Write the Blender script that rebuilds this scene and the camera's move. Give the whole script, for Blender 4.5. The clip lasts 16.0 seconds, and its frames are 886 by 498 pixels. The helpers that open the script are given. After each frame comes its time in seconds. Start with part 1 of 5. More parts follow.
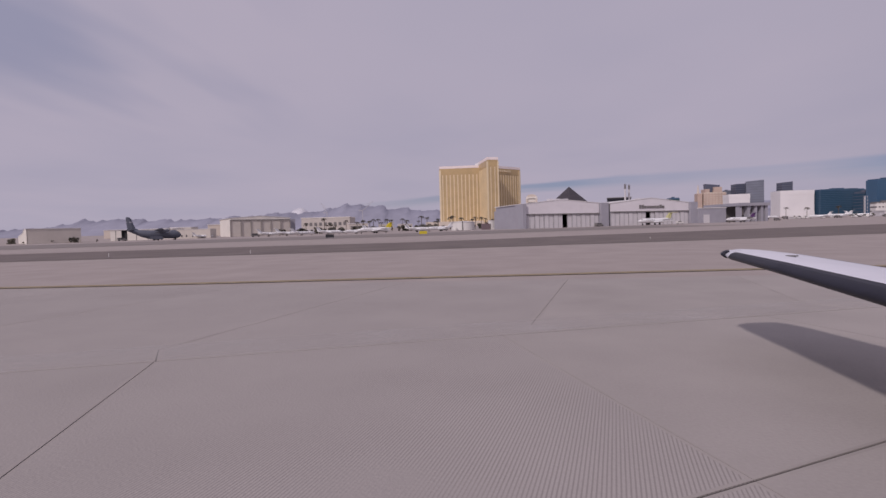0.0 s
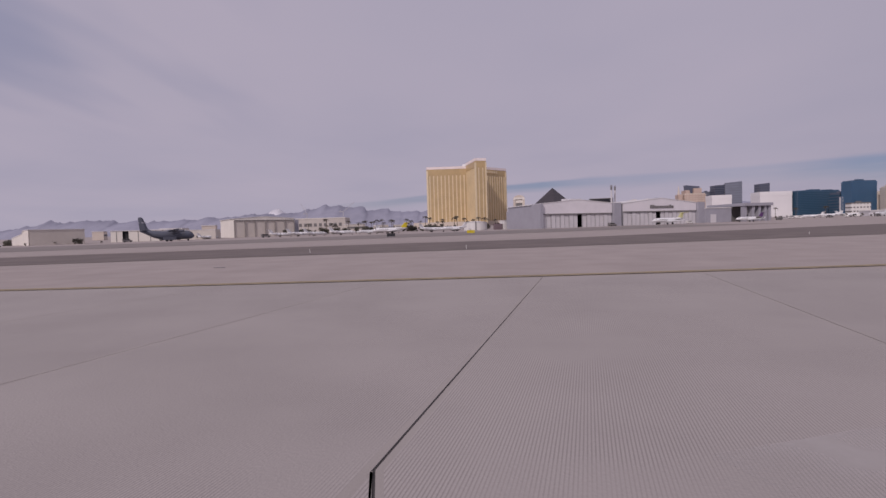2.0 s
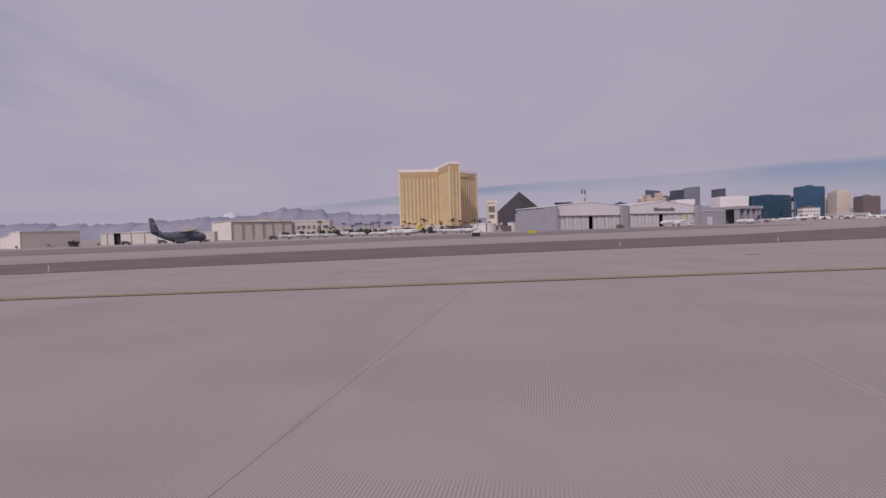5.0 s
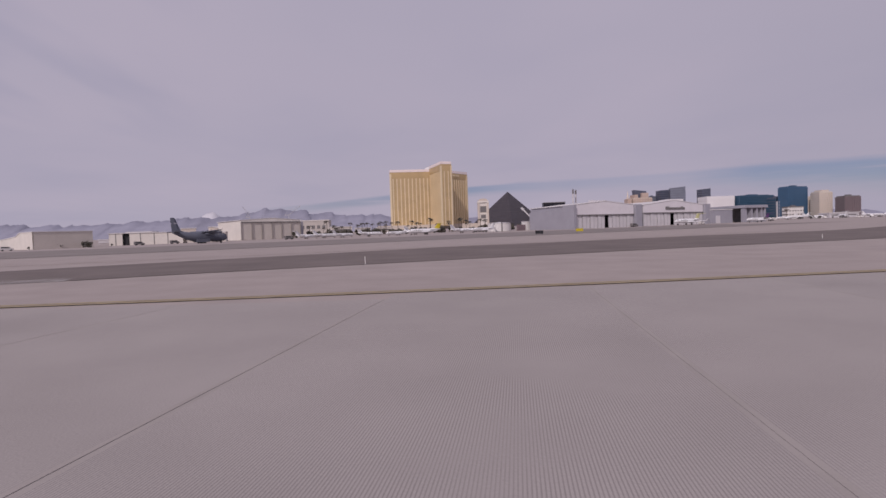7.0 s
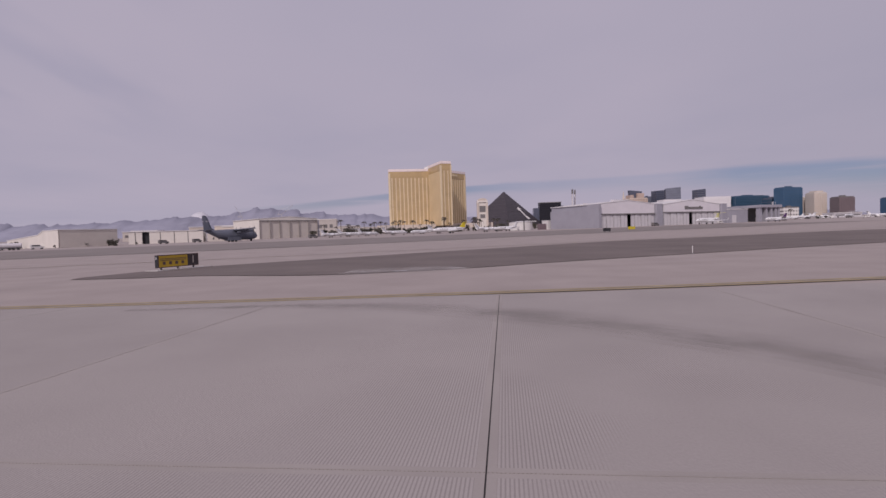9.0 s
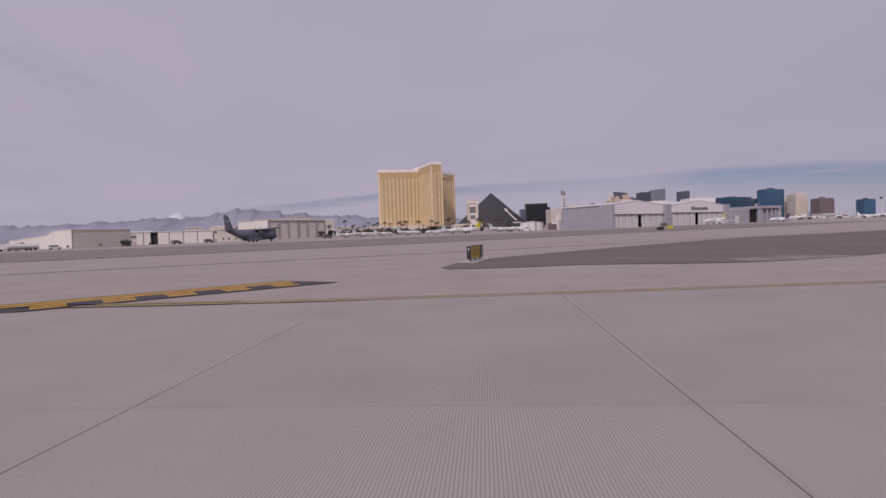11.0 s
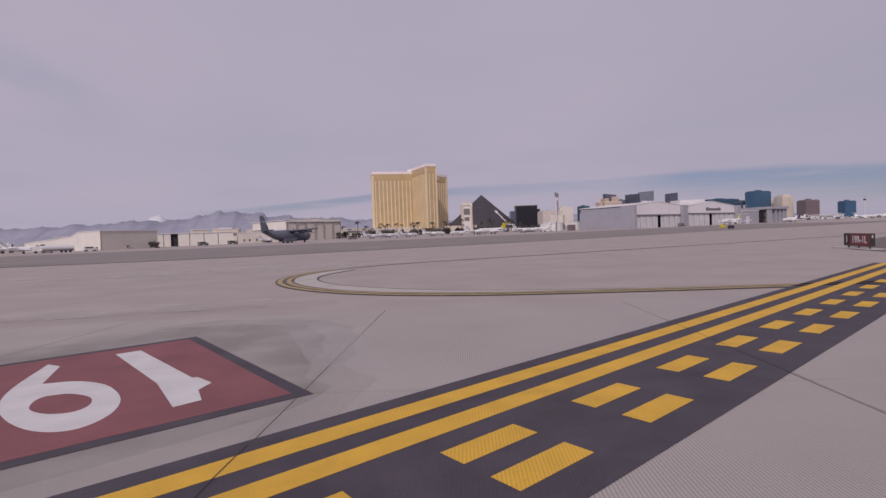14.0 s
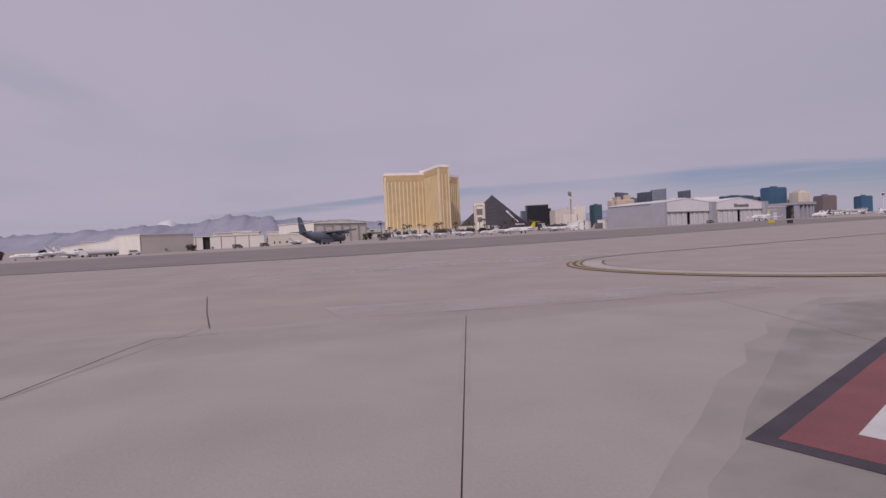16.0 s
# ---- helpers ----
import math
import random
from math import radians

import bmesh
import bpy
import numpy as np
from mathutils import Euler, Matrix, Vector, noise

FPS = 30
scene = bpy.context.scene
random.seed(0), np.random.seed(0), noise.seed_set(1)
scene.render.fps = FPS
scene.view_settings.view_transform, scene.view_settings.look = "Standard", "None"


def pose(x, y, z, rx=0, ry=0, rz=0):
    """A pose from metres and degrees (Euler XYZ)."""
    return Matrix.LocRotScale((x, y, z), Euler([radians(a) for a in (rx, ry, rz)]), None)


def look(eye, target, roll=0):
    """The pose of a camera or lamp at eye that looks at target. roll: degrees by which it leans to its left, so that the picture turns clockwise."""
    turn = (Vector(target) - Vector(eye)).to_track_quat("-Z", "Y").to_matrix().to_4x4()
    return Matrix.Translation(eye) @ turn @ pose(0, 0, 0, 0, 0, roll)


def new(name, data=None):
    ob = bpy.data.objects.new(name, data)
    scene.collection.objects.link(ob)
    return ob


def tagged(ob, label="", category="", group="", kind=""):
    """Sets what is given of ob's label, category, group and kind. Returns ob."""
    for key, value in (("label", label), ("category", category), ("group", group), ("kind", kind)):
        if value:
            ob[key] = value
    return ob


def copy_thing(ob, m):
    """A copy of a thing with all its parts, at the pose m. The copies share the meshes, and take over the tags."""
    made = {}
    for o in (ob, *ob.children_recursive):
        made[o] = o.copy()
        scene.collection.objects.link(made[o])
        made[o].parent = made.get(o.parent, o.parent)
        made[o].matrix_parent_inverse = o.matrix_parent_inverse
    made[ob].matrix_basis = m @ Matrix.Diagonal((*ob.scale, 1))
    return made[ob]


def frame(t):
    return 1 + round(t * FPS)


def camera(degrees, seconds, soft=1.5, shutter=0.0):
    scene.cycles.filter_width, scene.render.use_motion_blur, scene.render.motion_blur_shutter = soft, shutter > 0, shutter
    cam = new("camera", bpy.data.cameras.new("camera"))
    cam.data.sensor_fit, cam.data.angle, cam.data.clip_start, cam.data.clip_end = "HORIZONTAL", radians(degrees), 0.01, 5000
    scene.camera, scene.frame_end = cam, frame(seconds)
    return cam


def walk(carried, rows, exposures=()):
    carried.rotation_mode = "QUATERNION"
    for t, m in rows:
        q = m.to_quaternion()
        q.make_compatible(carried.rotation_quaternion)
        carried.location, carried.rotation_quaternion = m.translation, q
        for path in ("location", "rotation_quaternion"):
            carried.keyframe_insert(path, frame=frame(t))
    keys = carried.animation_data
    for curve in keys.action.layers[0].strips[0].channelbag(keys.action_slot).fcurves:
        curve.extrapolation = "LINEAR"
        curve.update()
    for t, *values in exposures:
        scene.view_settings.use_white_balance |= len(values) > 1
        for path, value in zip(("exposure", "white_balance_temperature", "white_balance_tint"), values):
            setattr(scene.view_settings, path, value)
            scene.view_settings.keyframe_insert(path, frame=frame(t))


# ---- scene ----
# ---- camera ----
cam = camera(82.12, 16.0, soft=1.5, shutter=0.0)
PATH = [
    (0, (0.000, 0.000, 1.891), (-0.794, 9.962, 1.523), -1.54),
    (0.5, (-5.949, -0.313, 1.891), (-6.644, 9.656, 1.538), -1.54),
    (1, (-11.949, -0.561, 1.891), (-12.529, 9.416, 1.540), -1.51),
    (1.5, (-18.028, -0.710, 1.891), (-18.479, 9.274, 1.541), -1.56),
    (2, (-24.184, -0.824, 1.891), (-24.486, 9.165, 1.532), -1.69),
    (2.5, (-30.336, -0.853, 1.891), (-30.478, 9.140, 1.540), -1.70),
    (3, (-36.437, -0.772, 1.891), (-36.440, 9.222, 1.545), -1.66),
    (3.5, (-42.468, -0.603, 1.891), (-42.320, 9.390, 1.538), -1.64),
    (4, (-48.434, -0.341, 1.891), (-48.116, 9.648, 1.546), -1.65),
    (4.5, (-54.346, 0.011, 1.891), (-53.879, 9.995, 1.560), -1.69),
    (5, (-60.204, 0.445, 1.891), (-59.597, 10.422, 1.575), -1.73),
    (5.5, (-66.006, 0.953, 1.891), (-65.273, 10.921, 1.588), -1.79),
    (6, (-71.753, 1.523, 1.891), (-70.911, 11.483, 1.593), -1.84),
    (6.5, (-77.441, 2.143, 1.891), (-76.526, 12.096, 1.587), -1.88),
    (7, (-83.063, 2.810, 1.891), (-82.054, 12.753, 1.571), -1.92),
    (7.5, (-88.616, 3.511, 1.891), (-87.533, 13.447, 1.562), -1.93),
    (8, (-94.129, 4.228, 1.891), (-93.042, 14.163, 1.563), -1.99),
    (8.5, (-99.567, 4.977, 1.891), (-98.404, 14.904, 1.561), -1.94),
    (9, (-104.968, 5.761, 1.891), (-103.714, 15.676, 1.563), -1.85),
    (9.5, (-110.362, 6.577, 1.891), (-108.977, 16.475, 1.565), -1.82),
    (10, (-115.713, 7.435, 1.891), (-114.279, 17.327, 1.568), -1.82),
    (10.5, (-120.966, 8.320, 1.891), (-119.448, 18.199, 1.572), -1.84),
    (11, (-126.053, 9.237, 1.891), (-124.388, 19.092, 1.575), -1.88),
    (11.5, (-130.912, 10.187, 1.891), (-129.055, 20.009, 1.577), -1.92),
    (12, (-135.515, 11.143, 1.891), (-133.540, 20.941, 1.577), -2.00),
    (12.5, (-139.862, 12.091, 1.891), (-137.835, 21.879, 1.582), -2.05),
    (13, (-143.977, 13.055, 1.891), (-141.889, 22.830, 1.595), -1.95),
    (13.5, (-148.021, 13.981, 1.891), (-145.997, 23.770, 1.607), -1.93),
    (14, (-151.978, 14.848, 1.891), (-149.926, 24.631, 1.608), -2.05),
    (14.5, (-155.793, 15.718, 1.891), (-153.786, 25.510, 1.618), -2.13),
    (15, (-159.413, 16.591, 1.891), (-157.472, 26.397, 1.624), -2.32),
    (15.5, (-162.774, 17.391, 1.891), (-160.851, 27.201, 1.628), -2.58),
    (16, (-165.914, 18.030, 1.891), (-163.968, 27.835, 1.631), -2.77),
]
walk(cam, [(t, look(eye, target, roll)) for t, eye, target, roll in PATH],
     exposures=((0.0, 0.0, 6400, 21), (2.0, -0.04, 6400, 21), (4.0, -0.04, 6400, 21), (7.0, 0.0, 6400, 21), (13.0, 0.0, 6400, 20.5), (14.5, 0.05, 6400, 20), (16.0, 0.03, 6400, 20)))

# ---- sky and sun: high thin cloud, hazy sun from the south ----
SUN_DIR = Vector((-0.66, -1.02, 1.0)).normalized()      # towards the sun
sun_data = bpy.data.lights.new("sun", "SUN")
sun_data.energy, sun_data.angle, sun_data.color = 1.95, radians(3.0), (1.0, 0.93, 0.85)
sun = new("sun", sun_data)
sun.matrix_world = look((0, 0, 60), Vector((0, 0, 60)) - SUN_DIR)

world = bpy.data.worlds.new("sky")
scene.world = world
world.use_nodes = True
wt = world.node_tree
wt.nodes.clear()


def wnode(kind, **values):
    n = wt.nodes.new(kind)
    for key, value in values.items():
        n.inputs[key].default_value = value
    return n


w_out, w_bg = wnode("ShaderNodeOutputWorld"), wnode("ShaderNodeBackground", Strength=1.0)
sky = wnode("ShaderNodeTexSky")
sky.sky_type, sky.sun_disc = "NISHITA", False
sky.sun_elevation, sky.sun_rotation = math.asin(SUN_DIR.z), math.atan2(SUN_DIR.x, SUN_DIR.y)
sky.air_density, sky.dust_density, sky.ozone_density = 1.0, 0.2, 3.0
sky_dim = wt.nodes.new("ShaderNodeVectorMath")
sky_dim.operation = "SCALE"
sky_dim.inputs["Scale"].default_value = 0.037
sky_blue = wt.nodes.new("ShaderNodeVectorMath")
sky_blue.operation = "MULTIPLY"
sky_blue.inputs[1].default_value = (0.90, 0.93, 1.17)
wt.links.new(sky.outputs["Color"], sky_blue.inputs[0])
wt.links.new(sky_blue.outputs[0], sky_dim.inputs[0])
w_co = wnode("ShaderNodeTexCoord")


def sky_noise(scale, stretch, detail, turn=(0, 0, 0)):
    """Cloud noise over the directions of the sky, drawn out into level streaks."""
    m = wnode("ShaderNodeMapping", Scale=stretch, Rotation=turn)
    n = wnode("ShaderNodeTexNoise", Scale=scale, Detail=detail, Roughness=0.55)
    wt.links.new(w_co.outputs["Generated"], m.inputs["Vector"])
    wt.links.new(m.outputs["Vector"], n.inputs["Vector"])
    return n.outputs["Fac"]


def w_ramp(source, stops):
    r = wnode("ShaderNodeValToRGB")
    while len(r.color_ramp.elements) < len(stops):
        r.color_ramp.elements.new(0.5)
    for e, (at, c) in zip(r.color_ramp.elements, stops):
        e.position, e.color = at, (*c, 1)
    wt.links.new(source, r.inputs["Fac"])
    return r.outputs["Color"]


def w_math(op, a, b):
    n = wt.nodes.new("ShaderNodeMath")
    n.operation, n.use_clamp = op, True
    for k, v in enumerate((a, b)):
        if isinstance(v, (int, float)):
            n.inputs[k].default_value = v
        else:
            wt.links.new(v, n.inputs[k])
    return n.outputs[0]


w_sep = wnode("ShaderNodeSeparateXYZ")
wt.links.new(w_co.outputs["Generated"], w_sep.inputs[0])


def w_range(source, lo, hi, to_lo=0.0, to_hi=1.0):
    n = wnode("ShaderNodeMapRange")
    n.interpolation_type = "SMOOTHSTEP"
    for key, value in (("From Min", lo), ("From Max", hi), ("To Min", to_lo), ("To Max", to_hi)):
        n.inputs[key].default_value = value
    wt.links.new(source, n.inputs["Value"])
    return n.outputs[0]


# the cloud sheet lies level overhead, so that its folds draw together towards the horizon
w_low = wt.nodes.new("ShaderNodeMath")
w_low.operation, w_low.inputs[1].default_value = "ADD", 0.07
wt.links.new(w_sep.outputs["Z"], w_low.inputs[0])
w_sheet = wt.nodes.new("ShaderNodeVectorMath")
w_sheet.operation = "DIVIDE"
wt.links.new(w_co.outputs["Generated"], w_sheet.inputs[0])
wt.links.new(w_low.outputs[0], w_sheet.inputs[1])


def sheet_noise(scale, stretch, detail, turn=0.0):
    m = wnode("ShaderNodeMapping", Scale=stretch, Rotation=(0, 0, turn))
    n = wnode("ShaderNodeTexNoise", Scale=scale, Detail=detail, Roughness=0.5)
    wt.links.new(w_sheet.outputs[0], m.inputs["Vector"])
    wt.links.new(m.outputs["Vector"], n.inputs["Vector"])
    return n.outputs["Fac"]


# pale cloud with faint greyer folds
cloud = w_ramp(sheet_noise(0.55, (1.0, 0.8, 0.0), 3.0, 0.5),
               [(0.30, (0.372, 0.362, 0.432)), (0.50, (0.398, 0.381, 0.446)), (0.70, (0.418, 0.394, 0.456))])
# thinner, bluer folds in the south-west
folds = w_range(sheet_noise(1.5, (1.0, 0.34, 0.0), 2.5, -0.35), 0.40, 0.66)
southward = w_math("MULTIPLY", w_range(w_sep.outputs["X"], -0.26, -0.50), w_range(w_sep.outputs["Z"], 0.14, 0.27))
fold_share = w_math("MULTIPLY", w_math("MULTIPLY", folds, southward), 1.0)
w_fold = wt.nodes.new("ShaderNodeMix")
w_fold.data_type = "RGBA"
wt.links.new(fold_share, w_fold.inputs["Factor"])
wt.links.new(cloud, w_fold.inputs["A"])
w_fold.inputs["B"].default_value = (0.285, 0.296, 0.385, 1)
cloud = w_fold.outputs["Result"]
# greyer towards the north, with lens edge falloff painted into the cloud colour
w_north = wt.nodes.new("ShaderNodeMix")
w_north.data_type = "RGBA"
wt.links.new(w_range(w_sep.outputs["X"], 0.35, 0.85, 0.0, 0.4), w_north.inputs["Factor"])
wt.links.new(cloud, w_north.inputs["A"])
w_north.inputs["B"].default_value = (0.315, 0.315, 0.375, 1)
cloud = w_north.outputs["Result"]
# a long clear gap in the sheet, low over the hills, that widens to the north
north = w_range(w_sep.outputs["X"], -0.30, 0.90)
north.node.interpolation_type = "LINEAR"


def along(*rows):
    """A value that changes with the bearing: rows of (x of the direction, value up to one)."""
    return w_ramp(north, [((x + 0.30) / 1.2, (v, v, v)) for x, v in rows])


edge_z = along((-0.27, 0.55), (-0.08, 0.70), (0.08, 0.855), (0.25, 0.925), (0.60, 0.925), (0.71, 0.87), (0.80, 0.75), (0.88, 0.65))
thick = along((-0.20, 0.13), (0.20, 0.15), (0.45, 0.20), (0.58, 0.26), (0.63, 0.38), (0.90, 0.46))
wisps = sky_noise(5.0, (1.0, 1.0, 26.0), 4.0, (0.0, 0.0, 0.0))
height = wt.nodes.new("ShaderNodeMath")
height.operation, height.inputs[1].default_value = "MULTIPLY", 10.0
wt.links.new(w_sep.outputs["Z"], height.inputs[0])
w_wave = wt.nodes.new("ShaderNodeMath")
w_wave.operation = "MULTIPLY_ADD"
w_wave.inputs[1].default_value = 0.10
wt.links.new(wisps, w_wave.inputs[0])
wt.links.new(height.outputs[0], w_wave.inputs[2])
below = wt.nodes.new("ShaderNodeMath")
below.operation = "SUBTRACT"
wt.links.new(edge_z, below.inputs[0])
wt.links.new(w_wave.outputs[0], below.inputs[1])
depth_in = wt.nodes.new("ShaderNodeMath")
depth_in.operation = "DIVIDE"
wt.links.new(below.outputs[0], depth_in.inputs[0])
wt.links.new(thick, depth_in.inputs[1])
gap = w_math("MULTIPLY", w_range(depth_in.outputs[0], -0.42, -0.05), w_range(depth_in.outputs[0], 1.3, 0.15))
gap_share = along((-0.27, 0.0), (-0.14, 0.40), (-0.02, 0.55), (0.16, 0.70), (0.30, 0.30), (0.52, 0.25), (0.61, 0.65), (0.85, 0.75))
open_sky = w_math("MULTIPLY", w_math("MULTIPLY", gap, gap_share), w_range(wisps, 0.25, 0.55, 0.6, 1.0))
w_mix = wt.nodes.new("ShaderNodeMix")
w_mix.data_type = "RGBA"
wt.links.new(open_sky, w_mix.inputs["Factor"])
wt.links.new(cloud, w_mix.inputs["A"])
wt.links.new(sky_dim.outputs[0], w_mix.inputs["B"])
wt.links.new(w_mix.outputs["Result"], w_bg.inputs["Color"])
wt.links.new(w_bg.outputs[0], w_out.inputs[0])


# ---- materials ----
def material(name, color, rough=0.7, metal=0.0, vary=0.12, scale=0.6, fine=9.0, bump=0.15, spec=0.4, tint=None, piece=0.0, bump_dist=0.02):
    """A weathered surface: base colour, broad stains and fine grain at real-world size, fine relief."""
    m = bpy.data.materials.new(name)
    m.use_nodes = True
    t = m.node_tree
    b = t.nodes["Principled BSDF"]
    b.inputs["Roughness"].default_value, b.inputs["Metallic"].default_value = rough, metal
    b.inputs["Specular IOR Level"].default_value = spec
    co = t.nodes.new("ShaderNodeTexCoord")
    geo = t.nodes.new("ShaderNodeNewGeometry")
    big, small = t.nodes.new("ShaderNodeTexNoise"), t.nodes.new("ShaderNodeTexNoise")
    big.inputs["Scale"].default_value, big.inputs["Detail"].default_value = scale, 4
    small.inputs["Scale"].default_value, small.inputs["Detail"].default_value = fine, 3
    for n in (big, small):
        t.links.new(geo.outputs["Position"], n.inputs["Vector"])
    add = t.nodes.new("ShaderNodeMath")
    add.operation = "ADD"
    half = t.nodes.new("ShaderNodeMath")
    half.operation, half.inputs[1].default_value = "MULTIPLY", 0.5
    t.links.new(small.outputs["Fac"], half.inputs[0])
    t.links.new(big.outputs["Fac"], add.inputs[0])
    t.links.new(half.outputs[0], add.inputs[1])
    fac = add.outputs[0]
    if piece:
        info = t.nodes.new("ShaderNodeObjectInfo")
        mul = t.nodes.new("ShaderNodeMath")
        mul.operation, mul.inputs[1].default_value = "MULTIPLY_ADD", piece
        t.links.new(info.outputs["Random"], mul.inputs[0])
        t.links.new(fac, mul.inputs[2])
        fac = mul.outputs[0]
    ramp = t.nodes.new("ShaderNodeValToRGB")
    tint = tint or color
    lo = [max(0.0, c * (1 - vary)) for c in tint]
    hi = [min(1.0, c * (1 + vary)) for c in color]
    ramp.color_ramp.elements[0].position, ramp.color_ramp.elements[0].color = 0.5, (*lo, 1)
    ramp.color_ramp.elements[1].position, ramp.color_ramp.elements[1].color = 1.0 + piece, (*hi, 1)
    if piece:
        ramp.color_ramp.elements[1].position = 1.0
    t.links.new(fac, ramp.inputs["Fac"])
    t.links.new(ramp.outputs["Color"], b.inputs["Base Color"])
    if bump:
        bm_ = t.nodes.new("ShaderNodeBump")
        bm_.inputs["Strength"].default_value, bm_.inputs["Distance"].default_value = bump, bump_dist
        t.links.new(small.outputs["Fac"], bm_.inputs["Height"])
        t.links.new(bm_.outputs["Normal"], b.inputs["Normal"])
    return m


def glass(name, color, rough=0.12, metal=0.0, spec=0.8):
    return material(name, color, rough, metal, 0.10, 0.08, 0.8, 0.0, spec)


M = {}
M["concrete"] = material("concrete", (0.352, 0.304, 0.286), 0.9, vary=0.10, scale=0.35, fine=30, bump=0.25)
M["asphalt_dark"] = material("asphalt_dark", (0.160, 0.133, 0.124), 0.95, vary=0.18, scale=0.2, fine=12, bump=0.3)
M["asphalt_grey"] = material("asphalt_grey", (0.226, 0.199, 0.188), 0.95, vary=0.12, scale=0.1, fine=8, bump=0.3)
M["sealant"] = material("sealant", (0.05, 0.045, 0.045), 0.8)
M["paint_yellow"] = material("paint_yellow", (0.62, 0.36, 0.04), 0.75, vary=0.14, scale=2.0, fine=60, bump=0.2)
M["paint_old_yellow"] = material("paint_old_yellow", (0.34, 0.265, 0.14), 0.85, vary=0.25, scale=2.0, fine=30, bump=0.2)
M["paint_black"] = material("paint_black", (0.058, 0.048, 0.06), 0.8, vary=0.25, scale=1.5, fine=40, bump=0.2)
M["paint_red"] = material("paint_red", (0.215, 0.078, 0.085), 0.75, vary=0.16, scale=1.2, fine=40, bump=0.2)
M["paint_white"] = material("paint_white", (0.58, 0.56, 0.555), 0.75, vary=0.10, scale=2.0, fine=40, bump=0.2)
M["gold"] = glass("gold", (0.53, 0.385, 0.20), 0.4, 0.2)
M["gold_pale"] = material("gold_pale", (0.74, 0.62, 0.42), 0.5, 0.1, vary=0.08, scale=0.05, fine=0.5, bump=0)
M["white"] = material("white", (0.72, 0.70, 0.68), 0.6, vary=0.06, scale=0.2, fine=3, bump=0.05)
M["wall_tan"] = material("wall_tan", (0.60, 0.55, 0.50), 0.8, vary=0.07, scale=0.15, fine=2, bump=0.05)
M["wall_white"] = material("wall_white", (0.72, 0.68, 0.63), 0.8, vary=0.06, scale=0.2, fine=2, bump=0.05)
M["wall_grey"] = material("wall_grey", (0.345, 0.338, 0.385), 0.7, vary=0.06, scale=0.2, fine=2, bump=0.05)
M["wall_pale"] = material("wall_pale", (0.60, 0.58, 0.60), 0.7, vary=0.06, scale=0.2, fine=2, bump=0.05)
M["dark"] = material("dark", (0.03, 0.03, 0.035), 0.6)
M["trim"] = material("trim", (0.18, 0.17, 0.17), 0.7)
M["pyramid"] = glass("pyramid", (0.058, 0.05, 0.058), 0.45, spec=0.35)
M["black_glass"] = glass("black_glass", (0.018, 0.018, 0.026), 0.4, spec=0.3)
M["blue_glass"] = glass("blue_glass", (0.042, 0.12, 0.225), 0.3, spec=0.4)
# haze over the town is mixed into the teal, cream, brown and salmon
M["teal_glass"] = glass("teal_glass", (0.028, 0.075, 0.125), 0.3, spec=0.4)
M["grey_glass"] = glass("grey_glass", (0.19, 0.205, 0.255), 0.2)
M["cream"] = material("cream", (0.62, 0.545, 0.475), 0.8, vary=0.06, scale=0.05, fine=1)
M["brick_brown"] = material("brick_brown", (0.20, 0.15, 0.165), 0.8, vary=0.06, scale=0.05, fine=1)
M["salmon"] = material("salmon", (0.52, 0.40, 0.34), 0.8, vary=0.10, scale=0.05, fine=1)
M["military"] = material("military", (0.11, 0.12, 0.155), 0.6, vary=0.12, scale=0.4, fine=3)
M["aircraft_white"] = material("aircraft_white", (0.75, 0.75, 0.76), 0.35, vary=0.04, scale=0.5, fine=4, bump=0)
M["wing_white"] = material("wing_white", (0.70, 0.70, 0.76), 0.4, vary=0.05, scale=0.8, fine=6, bump=0.03)
M["boot_black"] = material("boot_black", (0.014, 0.014, 0.026), 0.5, vary=0.2, scale=3, fine=20, bump=0.05)
M["tyre"] = material("tyre", (0.02, 0.02, 0.02), 0.8)
M["sign_case"] = material("sign_case", (0.12, 0.075, 0.065), 0.6, vary=0.1)
M["sign_black"] = material("sign_black", (0.06, 0.045, 0.045), 0.5, vary=0.1)
M["sign_letter"] = material("sign_letter", (0.50, 0.44, 0.38), 0.6, vary=0.06)
M["sign_yellow"] = material("sign_yellow", (0.55, 0.36, 0.03), 0.5, vary=0.05)
M["sign_red"] = material("sign_red", (0.20, 0.035, 0.035), 0.5, vary=0.05)
# distance haze is put into the bluish base colours of both ranges
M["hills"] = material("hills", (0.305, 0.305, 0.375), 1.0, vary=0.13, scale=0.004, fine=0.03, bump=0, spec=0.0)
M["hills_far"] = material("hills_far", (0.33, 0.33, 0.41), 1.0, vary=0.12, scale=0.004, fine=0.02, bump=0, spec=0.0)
M["snow"] = material("snow", (0.64, 0.63, 0.67), 1.0, vary=0.05, scale=0.01, fine=0.05, bump=0, spec=0.0)
# foliage colour lightened a little to carry the haze
M["leaf"] = material("leaf", (0.105, 0.097, 0.078), 0.8, vary=0.35, scale=0.4, fine=3, bump=0)
M["bark"] = material("bark", (0.12, 0.09, 0.07), 0.9, vary=0.2)
M["yellow"] = material("yellow", (0.60, 0.48, 0.03), 0.5, vary=0.08)
M["purple"] = material("purple", (0.10, 0.04, 0.14), 0.5)
M["gold_band"] = glass("gold_band", (0.54, 0.39, 0.195), 0.4, 0.2)
M["roof_white"] = material("roof_white", (0.66, 0.64, 0.64), 0.6, vary=0.08, scale=0.1, fine=1.5, bump=0.05)
